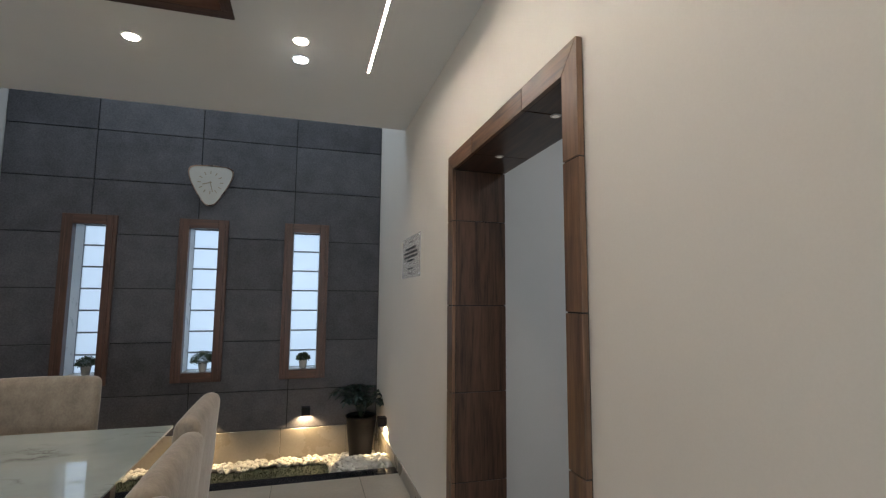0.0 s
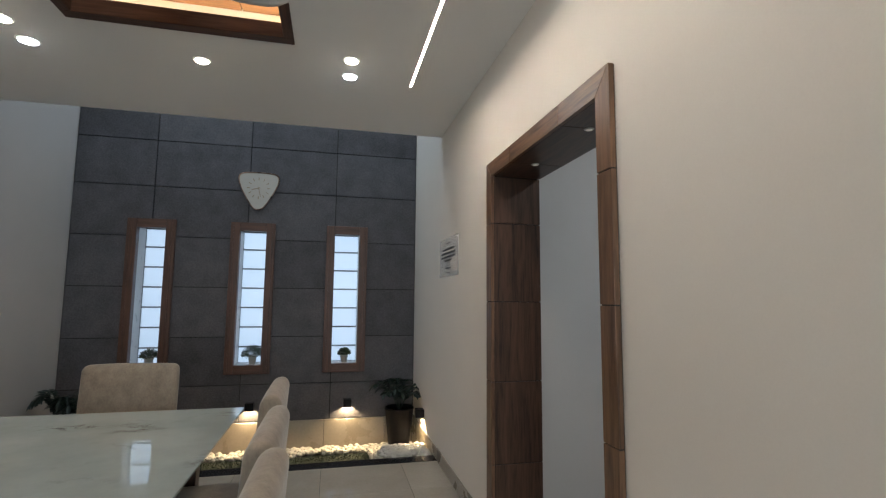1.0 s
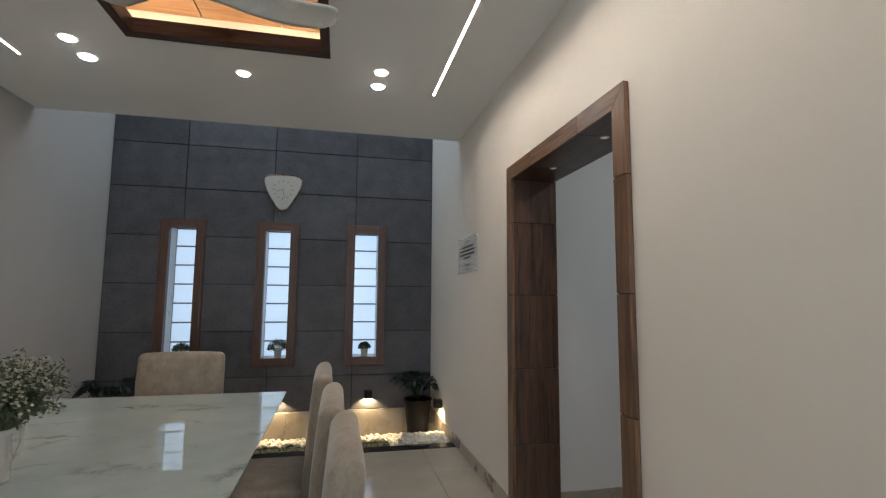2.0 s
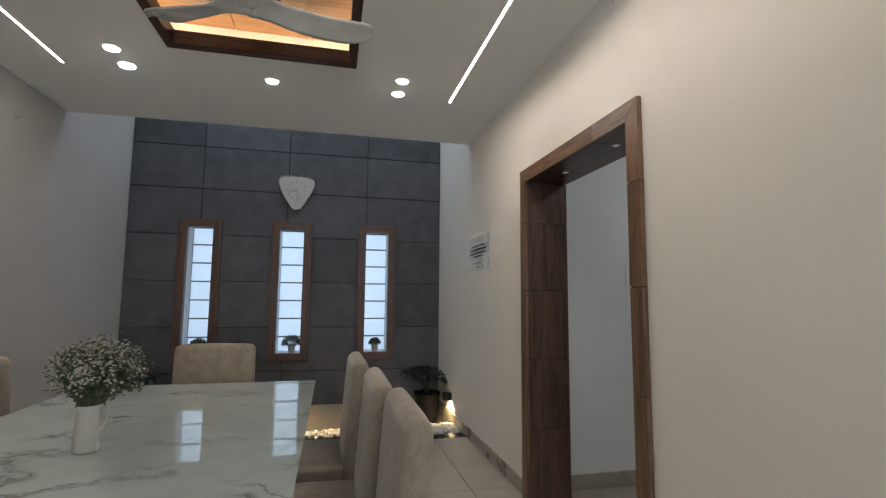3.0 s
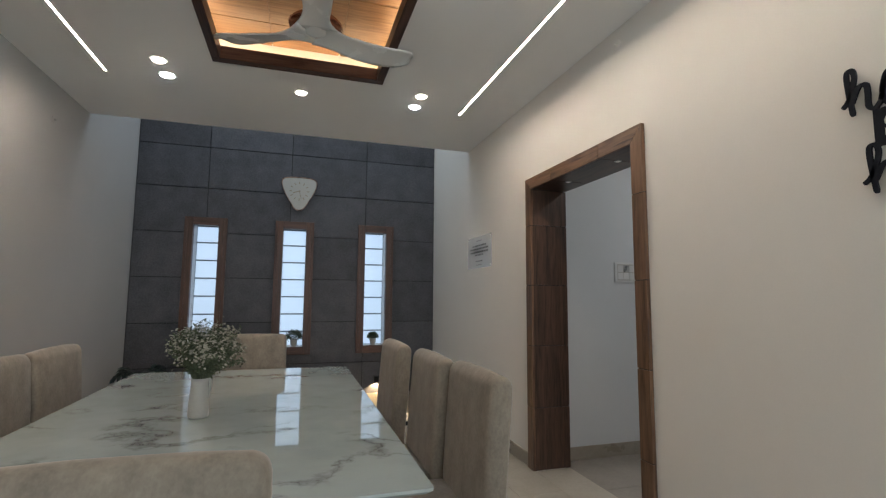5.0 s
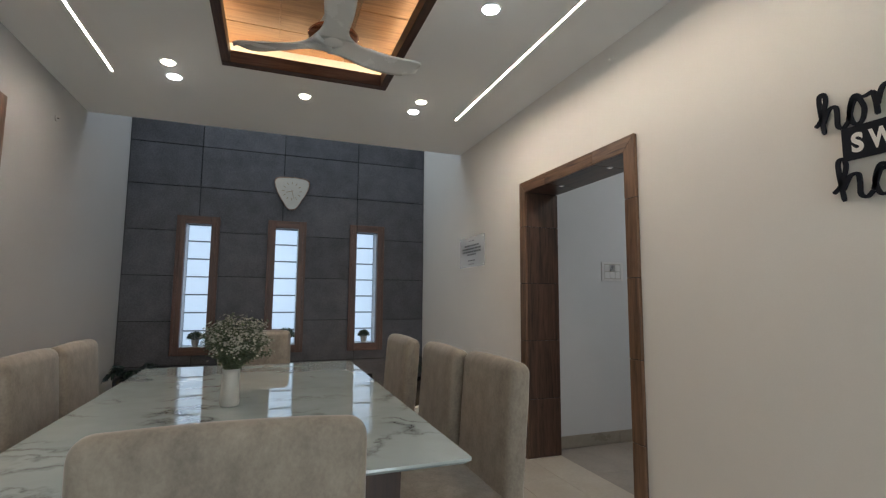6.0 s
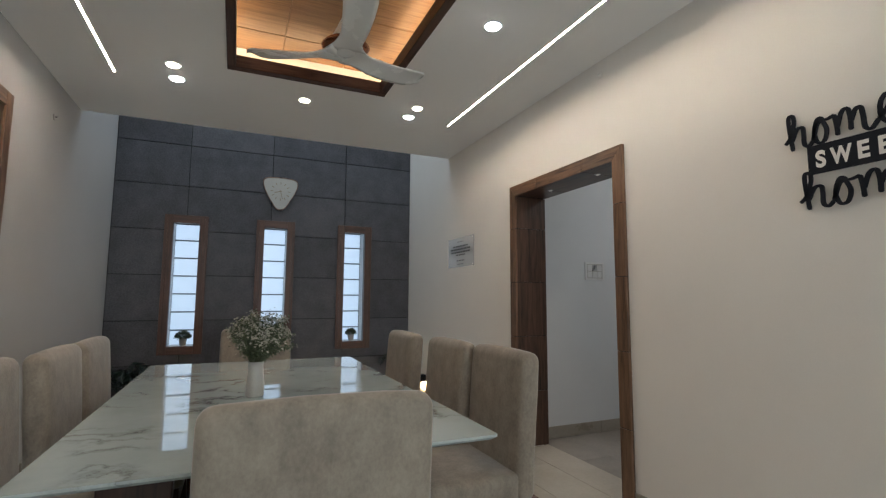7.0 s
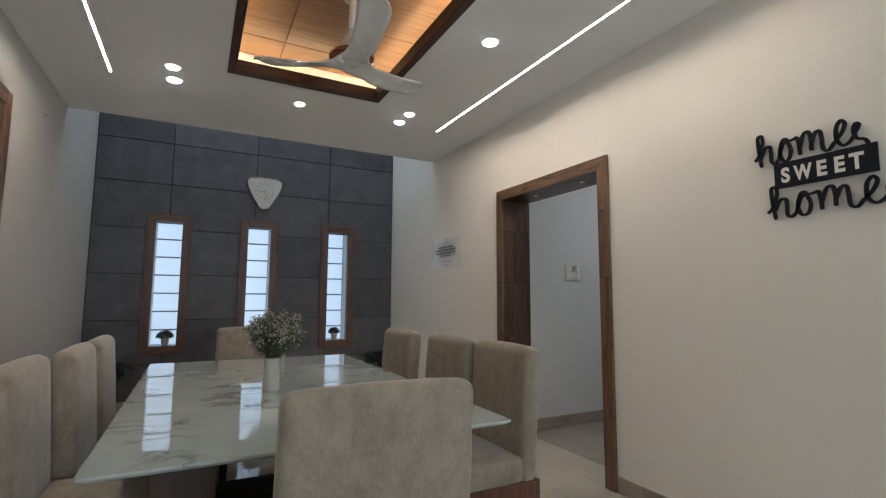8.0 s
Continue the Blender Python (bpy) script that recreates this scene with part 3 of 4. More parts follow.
def pebble_bed():
    """White rounded pebbles heaped along the wall and round the pot."""
    one = bmesh.new()
    bmesh.ops.create_icosphere(one, subdivisions=2, radius=1.0)
    unit = [v.co.copy() for v in one.verts]
    faces = [[v.index for v in f.verts] for f in one.faces]
    one.free()
    verts, polys = [], []
    for k in range(2050):
        x = rng.uniform(WEST + 0.04, EAST - 0.04) if k < 1000 else rng.uniform(0.70, EAST - 0.035)
        near = 5.02 + 0.02 * math.sin(x * 5) + 0.02 * math.sin(x * 13)
        if x > 0.70:
            near = 4.11
        if x < -1.8:
            near = 4.7
        y = rng.uniform(near, NORTH - 0.045)
        if (x - 0.98) ** 2 + (y - 4.97) ** 2 < 0.105 ** 2:
            continue
        a, b, c = rng.uniform(0.024, 0.038), rng.uniform(0.019, 0.029), rng.uniform(0.014, 0.020)
        turn = Euler((rng.uniform(-0.5, 0.5), rng.uniform(-0.5, 0.5), rng.uniform(0, 6.3))).to_matrix()
        at = Vector((x, y, BED + 0.012 + mound(x, y) + rng.uniform(0, 0.03)))
        off = Vector((rng.uniform(0, 50), 0, 0))
        start = len(verts)
        for u in unit:
            w = 1 + 0.18 * noise.noise(u * 1.3 + off)
            verts.append(at + turn @ Vector((u.x * a * w, u.y * b * w, u.z * c * w)))
        polys += [[start + i for i in f] for f in faces]
    data = bpy.data.meshes.new("pebbles")
    data.from_pydata(verts, [], polys)
    data.materials.append(PEBBLE)
    data.polygons.foreach_set("use_smooth", [True] * len(polys))
    return tagged(new("pebbles", data), "white rounded river pebbles heaped in the planting bed", "pebbles", kind="stuff")


pebble_bed()
heap = bmesh.new()
grid = [[heap.verts.new((0.68 + 0.513 * i / 12, 4.077 + 0.80 * j / 14, BED + 0.004 + mound(0.68 + 0.513 * i / 12, 4.077 + 0.80 * j / 14))) for j in range(15)] for i in range(13)]
for i in range(12):
    for j in range(14):
        heap.faces.new([grid[i][j], grid[i + 1][j], grid[i + 1][j + 1], grid[i][j + 1]])
structure("soil_heap", heap, SOIL, "heaped dark soil under the white pebbles by the kerb", "soil")


def turf_bed():
    verts, polys = [], []
    for k in range(14500):
        x, y = rng.uniform(-1.9, 0.97), rng.uniform(4.08, 5.03)
        if x > 0.70 + 0.02 * math.sin(y * 20):
            continue
        a, h, w = rng.uniform(0, 6.3), rng.uniform(0.018, 0.034), 0.0022
        lean = Vector((rng.uniform(-0.012, 0.012), rng.uniform(-0.012, 0.012), h))
        p, s = Vector((x, y, BED)), Vector((math.cos(a) * w, math.sin(a) * w, 0))
        n = len(verts)
        verts += [p - s, p + s, p + lean * 0.6 + s * 0.8, p + lean * 0.6 - s * 0.8, p + lean]
        polys += [[n, n + 1, n + 2, n + 3], [n + 3, n + 2, n + 4]]
    data = bpy.data.meshes.new("turf")
    data.from_pydata(verts, [], polys)
    data.materials.append(TURF)
    return tagged(new("turf", data), "short green artificial turf in the planting bed", "turf", kind="stuff")


turf_bed()
structure("turf_mat", slab("z", (-1.9, 0.71), (4.08, 5.02), (BED, BED + 0.008)), TURF, "green backing mat of the artificial turf", "turf")


def wall_light(place, turn):
    """A black block lamp that shines down the wall."""
    lamp = thing("wall_light", place, "small black downward wall light, switched on", "lamp", "wall lights by the planting bed", turn)
    bm = slab("z", (-0.043, 0.043), (-0.085, -0.006), (0.0, 0.074), [(-0.034, 0.034, -0.076, -0.015)])
    body = part("body", bm, BLACK, lamp)
    part("cap", box(-0.043, 0.043, -0.085, -0.006, 0.074, 0.080, 0.001), BLACK, lamp)
    part("back_plate", box(-0.036, 0.036, -0.006, 0.0, 0.004, 0.074, 0.001), BLACK, lamp)
    part("lens", box(-0.03, 0.03, -0.072, -0.019, 0.030, 0.035), glowing("lamp_lens", (1.0, 0.75, 0.42), 30.0), body)
    m = pose(*place, 0, 0, turn)
    spot("wall_light_beam", m @ Vector((0, -0.046, 0.024)), m @ Vector((0, -0.026, -0.3)), 42.0, (1.0, 0.72, 0.40), 134, 0.3, 0.015)


for x in (0.46, -0.54, -1.54):
    wall_light((x, NORTH, 0.208), 0)
wall_light((EAST, 4.60, 0.208), -90)

# ---- ceiling lights ----
for x in STRIPS:
    strip = thing("linear_light", (x, 1.36, HEAD), "long slim recessed linear light, switched on", "strip light", "linear ceiling lights")
    part("lip", box(-0.0085, -0.0062, -1.578, 1.578, -0.0015, -0.0002, 0.0004, 1), WHITE, strip)
    part("lip", box(0.0062, 0.0085, -1.578, 1.578, -0.0015, -0.0002, 0.0004, 1), WHITE, strip)
    part("diffuser", box(-0.0060, 0.0060, -1.574, 1.574, 0.0022, 0.0042), LED_WHITE, strip)
    part("housing", box(-0.0061, 0.0061, -1.5745, 1.5745, 0.0045, 0.058), STEEL, strip)


def downlight(x, y, r, mat, label):
    r *= 0.93
    lamp = thing("downlight", (x, y, HEAD), label, "lamp", "recessed downlights")
    part("rim", lathe([(r + 0.012, -0.0005), (r + 0.010, -0.006), (r, -0.005), (r - 0.004, -0.0005)], 32), WHITE, lamp, smooth=True)
    part("diffuser", lathe([(0.0005, -0.015), (r * 0.45, -0.0142), (r * 0.78, -0.0115), (r * 0.95, -0.008), (r, -0.004)], 32), mat, lamp)


for x, y, r, mat in ((-1.50, 2.64, 0.045, DL_WARM), (-1.50, 2.87, 0.05, DL_COOL), (-0.575, 2.88, 0.042, DL_WARM), (0.335, 2.655, 0.042, DL_WARM), (0.333, 2.875, 0.045, DL_COOL), (0.315, 1.305, 0.05, DL_COOL)):
    downlight(x, y, r, mat, "round recessed ceiling downlight shining %s white" % ("warm" if mat is DL_WARM else "cool"))


# ---- ceiling fan ----
def ceiling_fan():
    fan = thing("ceiling_fan", (-0.51, 1.56, HEAD + 0.225), "white three-blade ceiling fan with a copper motor ring, at rest", "fan", turn=25)
    low = -0.455                # height of the blades' undersides at the hub
    part("canopy", lathe([(0.030, -0.060), (0.055, -0.050), (0.066, -0.015), (0.066, 0.0)]), FANWHITE, fan, smooth=True)
    part("rod", lathe([(0.023, low + 0.20), (0.023, -0.055)], 20), FANWHITE, fan, smooth=True)
    part("cone", lathe([(0.050, low + 0.083), (0.078, low + 0.085), (0.079, low + 0.092), (0.052, low + 0.15), (0.030, low + 0.205), (0.024, low + 0.212)], 32), FANWHITE, fan, "white conical rod cover", smooth=True)
    part("bearing", lathe([(0.066, low + 0.060), (0.066, low + 0.084)], 32), BLACK, fan, "black gap under the cone")
    part("motor_ring", lathe([(0.070, low + 0.010), (0.112, low + 0.014), (0.133, low + 0.026), (0.136, low + 0.036), (0.122, low + 0.052), (0.095, low + 0.062), (0.070, low + 0.065)], 40), COPPER, fan, "glossy copper motor ring", smooth=True)
    part("hub_cover", lathe([(0.006, low - 0.0045), (0.030, low - 0.004), (0.050, low - 0.001), (0.056, low + 0.002), (0.056, low + 0.008)], 32), FANWHITE, fan, smooth=True)
    for k in range(3):
        turn = Matrix.Rotation(2 * math.pi * k / 3, 4, "Z")
        bm, rows_ = bmesh.new(), []
        n = 20
        for i in range(n + 1):
            t = i / n
            r = 0.035 + 0.585 * t
            half = 0.052 + 0.034 * min(1.0, t / 0.75) + 0.062 * max(0.0, 1 - t / 0.26) ** 2
            if t > 0.84:
                half *= math.sqrt(max(0.02, 1 - ((t - 0.84) / 0.165) ** 2))
            bend = 0.018 * math.sin(math.pi * t)
            row = []
            for j in range(9):
                s = j / 4 - 1
                twist = 0.022 * s * min(1.0, t / 0.3) * (1 - 0.35 * t)
                lift = low + 0.070 * t * t - twist - 0.006 * s * s
                row.append((bm.verts.new(turn @ Vector((r, bend + half * s, lift + 0.007))), bm.verts.new(turn @ Vector((r, bend + half * s, lift)))))
            rows_.append(row)
        for a, b in zip(rows_, rows_[1:]):
            for j in range(8):
                bm.faces.new([a[j][0], a[j + 1][0], b[j + 1][0], b[j][0]])
                bm.faces.new([a[j][1], b[j][1], b[j + 1][1], a[j + 1][1]])
            for j in (0, 8):
                bm.faces.new([a[j][0], b[j][0], b[j][1], a[j][1]])
        for a in (rows_[0], rows_[-1]):
            for j in range(8):
                bm.faces.new([a[j][0], a[j][1], a[j + 1][1], a[j + 1][0]])
        part("blade", bm, FANWHITE, fan, smooth=True)


ceiling_fan()


# ---- dining table ----
def dining_table():
    x0, x1, y0, y1, top = -1.518, -0.192, 0.395, 2.675, 0.78
    table = thing("dining_table", ((x0 + x1) / 2, (y0 + y1) / 2, 0), "white veined polished marble table top on dark wooden legs", "table")
    w, d = (x1 - x0) / 2, (y1 - y0) / 2
    bm, r, outline = bmesh.new(), 0.013, []
    for cx, cy, a0 in ((w - r, d - r, 0), (-w + r, d - r, 90), (-w + r, -d + r, 180), (w - r, -d + r, 270)):
        outline += [(cx + r * math.cos(radians(a0 + 15 * k)), cy + r * math.sin(radians(a0 + 15 * k))) for k in range(7)]
    levels = [(0.018, 0.0), (0.010, 0.0), (0.0, 0.012)]
    rings = []
    for z, inset in levels:
        rings.append([bm.verts.new((x * (1 - inset / w), y * (1 - inset / d), top - 0.018 + z)) for x, y in outline])
    n = len(outline)
    for a, b in zip(rings, rings[1:]):
        for k in range(n):
            bm.faces.new([a[k], a[(k + 1) % n], b[(k + 1) % n], b[k]])
    bm.faces.new(rings[0])
    bm.faces.new(rings[-1][::-1])
    part("tabletop", bm, MARBLE, table)
    part("apron", slab("z", (-w + 0.22, w - 0.22), (-d + 0.28, d - 0.28), (0.70, 0.761), [(-w + 0.245, w - 0.245, -d + 0.305, d - 0.305)]), BLACK, table)
    for sx in (-1, 1):
        for sy in (-1, 1):
            leg = box(-0.10, 0.10, -0.035, 0.035, 0.0, 0.70, 0.004)
            for v in leg.verts:
                v.co.x = v.co.x * (0.80 + 0.20 * v.co.z / 0.70) + sx * 0.42
                v.co.y += sy * 0.83
            part("leg", leg, TABLEWOOD, table)
    part("stretcher", box(-0.335, 0.42, -0.79, 0.10, 0.0, 0.30, 0.006), BLACK, table, "low black base block between the legs")
    part("carrier", box(-0.40, 0.40, -0.78, 0.78, 0.715, 0.760, 0.003), BLACK, table)


dining_table()


# ---- chairs ----
def cushion(x0, x1, y0, y1, z0, z1, bevel, puff=0.0, seed=0):
    """A padded block with well-rounded edges."""
    c = Vector(((x0 + x1) / 2, (y0 + y1) / 2, (z0 + z1) / 2))
    half = Vector(((x1 - x0) / 2, (y1 - y0) / 2, (z1 - z0) / 2))
    r = min(bevel, *(0.98 * h for h in half))
    bm = bmesh.new()
    bmesh.ops.create_cube(bm, size=2.0)
    bmesh.ops.subdivide_edges(bm, edges=bm.edges[:], cuts=12, use_grid_fill=True)
    steps = (0.0, 0.12, 0.32, 0.62, 1.0)
    for v in bm.verts:
        q = Vector()
        for i in range(3):
            k = round((v.co[i] + 1) * 6.5)
            h, inner = half[i], half[i] - r
            if k <= 4:
                q[i] = -h + r * steps[k]
            elif k >= 9:
                q[i] = h - r * steps[13 - k]
            else:
                q[i] = -inner + 2 * inner * (k - 4) / 5
        core = Vector([max(-(half[i] - r), min(half[i] - r, q[i])) for i in range(3)])
        d = q - core
        if d.length > 1e-7:
            q = core + d.normalized() * r
        u = [q[i] / half[i] for i in range(3)]
        swell = [max(0.0, 1 - u[(i + 1) % 3] ** 2) * max(0.0, 1 - u[(i + 2) % 3] ** 2) for i in range(3)]
        for i in range(3):
            q[i] += puff * swell[i] * u[i]
        v.co = c + q + Vector(noise.noise_vector(q * 9 + Vector((seed, 0, 0)))) * 0.003
    return bm


def dining_chair():
    """A fully upholstered chair that faces +y."""
    chair = thing("dining_chair", (0, 0, 0), "taupe suede upholstered high-back dining chair with dark wooden legs", "chair", "chairs round the table")
    part("seat", cushion(-0.232, 0.232, -0.125, 0.36, 0.418, 0.528, 0.024, 0.014, 3), SUEDE, chair, smooth=True)
    back = cushion(-0.243, 0.243, -0.203, -0.118, 0.418, 0.998, 0.033, 0.006, 7)
    for v in back.verts:
        rise = max(0.0, (v.co.z - 0.94) / 0.06)
        v.co.z += 0.009 * rise * (1 - ((v.co.y + 0.1605) / 0.0425) ** 2)
        v.co.y -= 0.035 * max(0.0, (v.co.z - 0.5) / 0.5) - 0.012
        v.co.x *= 1.0 + 0.02 * max(0.0, (v.co.z - 0.5) / 0.5)
    part("backrest", back, SUEDE, chair, smooth=True)
    for sx in (-1, 1):
        for y, lean in ((-0.185, -0.06), (0.315, 0.02)):
            bm = box(-0.03, 0.03, -0.03, 0.03, 0.0, 0.345, 0.004)
            for v in bm.verts:
                t = 1 - v.co.z / 0.345
                v.co.x = v.co.x * (1 - 0.25 * t) + sx * 0.194
                v.co.y = v.co.y * (1 - 0.25 * t) + y + lean * t
            part("leg", bm, LEGWOOD, chair)
        part("side_rail", box(sx * 0.211 - 0.013, sx * 0.211 + 0.013, -0.215, 0.345, 0.346, 0.419, 0.003), LEGWOOD, chair)
    part("front_rail", box(-0.197, 0.197, 0.319, 0.345, 0.346, 0.419, 0.003), LEGWOOD, chair)
    part("rear_rail", box(-0.197, 0.197, -0.215, -0.189, 0.346, 0.419, 0.003), LEGWOOD, chair)
    return chair


first = dining_chair()
# facing -x along the east side, +x along the west side, and one at each end
EASTS = ((-0.055, 0.90, 90), (-0.095, 1.40, 90), (-0.145, 2.03, 91))
WESTS = ((-1.62, 1.04, -90), (-1.555, 1.57, -90), (-1.54, 2.07, -90))
first.matrix_basis = pose(EASTS[0][0], EASTS[0][1], 0, 0, 0, EASTS[0][2])
for x, y, turn in (*EASTS[1:], *WESTS, (-0.860, 2.76, 180), (-0.838, 0.220, 0)):
    # the chair at the window end is a little lower than the rest
    copy_thing(first, pose(x, y, 0, 0, 0, turn) @ Matrix.Diagonal((1.01, 1, {180: 0.987, 0: 1.01}.get(turn, 1), 1)))


# ---- flowers in a white jug ----
def flower_vase():
    vase = thing("flower_jug", (-0.924, 1.365, 0.78), "white ceramic jug with a bunch of small white flowers", "vase", turn=68)
    jug = part("jug", lathe([(0.036, 0.0), (0.040, 0.006), (0.039, 0.06), (0.035, 0.11), (0.033, 0.138), (0.037, 0.158), (0.033, 0.156), (0.030, 0.14), (0.02, 0.13)], 32), CERAMIC, vase, smooth=True)
    bm = bmesh.new()
    tube(bm, smooth_line([(0.034, 0, 0.150), (0.064, 0, 0.156), (0.078, 0, 0.125), (0.071, 0, 0.08), (0.039, 0, 0.045)], 6), 0.006, 8)
    part("handle", bm, CERAMIC, jug, smooth=True)
    r = random.Random(11)
    stems, leaves, petals = bmesh.new(), bmesh.new(), bmesh.new()
    for k in range(150):
        a, e = r.uniform(0, 6.283), r.uniform(0.02, 0.93)
        reach = r.uniform(0.62, 1.04)
        tip = Vector((0.006 + math.cos(a) * 0.178 * math.sqrt(e) * reach, -0.016 + math.sin(a) * 0.178 * math.sqrt(e) * reach, 0.165 + 0.194 * reach * math.sqrt(max(0.0, 1.02 - e)) + r.uniform(-0.015, 0.03)))
        root = Vector((math.cos(a) * 0.02, math.sin(a) * 0.02, 0.14))
        mid = root.lerp(tip, 0.5) + Vector((0, 0, 0.025))
        line = smooth_line([root, mid, tip], 3)
        tube(stems, line, 0.0014, 4)
        for j in range(30):
            p = line[r.randrange(2, len(line))] + Vector((r.gauss(0, 0.011), r.gauss(0, 0.011), r.gauss(0, 0.011)))
            leaf(leaves, p, (r.gauss(0, 1), r.gauss(0, 1), r.gauss(0.3, 0.7)), r.uniform(0.010, 0.022), r.uniform(0.005, 0.009), (r.gauss(0, 1), r.gauss(0, 1), 1))
        for j in range(13 if e < 0.72 else 4):
            p = tip + Vector((r.gauss(0, 0.013), r.gauss(0, 0.013), r.gauss(0, 0.011)))
            n = Vector((math.cos(a) * e, math.sin(a) * e, 0.9)) + Vector((r.gauss(0, 0.3), r.gauss(0, 0.3), r.gauss(0, 0.3)))
            s = n.orthogonal().normalized()
            q = n.normalized().cross(s)
            for m in range(5):
                b = 2 * math.pi * m / 5
                leaf(petals, p, math.cos(b) * s + math.sin(b) * q + n.normalized() * 0.35, r.uniform(0.0048, 0.0080), 0.0052, n)
    part("stem", stems, LEAF2, vase, "thin green stems", kind="stuff")
    part("foliage", leaves, LEAF2, vase, "small green leaves", kind="stuff")
    part("blossoms", petals, PETAL, vase, "tiny cream-white blossoms", kind="stuff")


flower_vase()


# ---- little pots on the window sills ----
def sill_plant(x, seed, size):
    pot = thing("potted_plant", (x, NORTH + 0.10, WIN_Z[0] + 0.09), "small round green plant in a white pot on the sill", "potted plant", "plants on the window sills")
    shell = part("pot", lathe([(0.030, 0.0), (0.033, 0.003), (0.045, 0.085), (0.048, 0.088), (0.048, 0.098), (0.042, 0.098), (0.040, 0.085)], 20), CERAMIC, pot, smooth=True)
    part("soil", lathe([(0.0395, 0.08), (0.038, 0.088)], 16), SOIL, shell)
    r, bm, buds = random.Random(seed), bmesh.new(), bmesh.new()
    for k in range(1200):
        d = Vector((r.gauss(0, 1), r.gauss(0, 1), abs(r.gauss(0, 1)) * 0.9 - 0.05)).normalized()
        rad = r.uniform(0.55, 1.0)
        p = Vector((0, 0, 0.092)) + Vector((d.x * size, d.y * size, d.z * size * 0.95)) * rad
        leaf(bm, p, d + Vector((r.gauss(0, 0.5), r.gauss(0, 0.5), r.gauss(0, 0.5))), r.uniform(0.011, 0.019), r.uniform(0.007, 0.011), d.orthogonal())
        if k % 13 == 0:
            leaf(buds, p + d * 0.008, d, 0.009, 0.008, d.orthogonal())
    part("foliage", bm, SILL_LEAF, pot, "dense dark green leaves", kind="stuff")
    part("blossoms", buds, PETAL, pot, "tiny pale buds", kind="stuff")


sill_plant(WINDOWS[0] + 0.02, 21, 0.085)
sill_plant(WINDOWS[1] + 0.035, 22, 0.112)
sill_plant(WINDOWS[2] + 0.005, 23, 0.07)


# ---- plants in the bed ----
def fern_plant(name, place, seed, rise, reach, label, pot_profile, pot_mat, pot_label, fronds=13):
    plant = thing(name, place, label, "potted plant")
    shell = part("pot", lathe(pot_profile, 32), pot_mat, plant, pot_label, smooth=True)
    top = max(z for _, z in pot_profile)
    part("soil", lathe([(pot_profile[-1][0] * 0.98, top - 0.04), (pot_profile[-1][0] * 0.9, top - 0.025)], 16), SOIL, shell)
    r, stems, leaves = random.Random(seed), bmesh.new(), bmesh.new()
    for k in range(fronds):
        a = 2 * math.pi * (k / fronds) + r.uniform(-0.2, 0.2)
        out, up = reach * r.uniform(0.6, 1.0), rise * r.uniform(0.55, 1.0)
        line = smooth_line([(0.01 * math.cos(a), 0.01 * math.sin(a), top - 0.03), (out * 0.35 * math.cos(a), out * 0.35 * math.sin(a), top + up * 0.6), (out * 0.75 * math.cos(a), out * 0.75 * math.sin(a), top + up), (out * math.cos(a), out * math.sin(a), top + up * 0.92)], 6)
        tube(stems, line, 0.0035, 5)
        side = Vector((-math.sin(a), math.cos(a), 0))
        for i in range(5, len(line)):
            d = (line[i] - line[i - 1]).normalized()
            for s in (-1, 1):
                leaf(leaves, line[i], side * s + d * 0.7 + Vector((0, 0, 0.15)), r.uniform(0.06, 0.09), r.uniform(0.025, 0.036), (r.gauss(0, 0.2), r.gauss(0, 0.2), 1), 0.3)
        leaf(leaves, line[-1], line[-1] - line[-2], 0.09, 0.035, (0, 0, 1), 0.3)
    part("stem", stems, LEAF, plant, "thin dark stems", kind="stuff")
    part("foliage", leaves, LEAF, plant, "dark green leaflets", kind="stuff")
    return plant


fern_plant("planter", (1.0, 4.97, BED), 31, 0.27, 0.33, "dark leafy plant in a tall glossy black planter", [(0.098, 0.0), (0.102, 0.006), (0.150, 0.455), (0.155, 0.46), (0.155, 0.475), (0.145, 0.475), (0.14, 0.45)], BLACK_GLOSS, "tall tapered black pot")
fern_plant("potted_plant", (-2.06, 4.86, BED), 37, 0.38, 0.28, "dark leafy plant standing in the pebble bed", [(0.085, 0.0), (0.09, 0.006), (0.12, 0.38), (0.125, 0.40), (0.115, 0.40), (0.11, 0.38)], BLACK_GLOSS, "dark tapered pot")
urn = thing("vase", (-2.21, 4.62, BED), "rounded grey glazed vase standing in the pebble bed", "vase")
part("body", lathe([(0.06, 0.0), (0.09, 0.02), (0.105, 0.16), (0.12, 0.36), (0.105, 0.46), (0.06, 0.51), (0.05, 0.52), (0.045, 0.49)], 32), GREYVASE, urn, smooth=True)


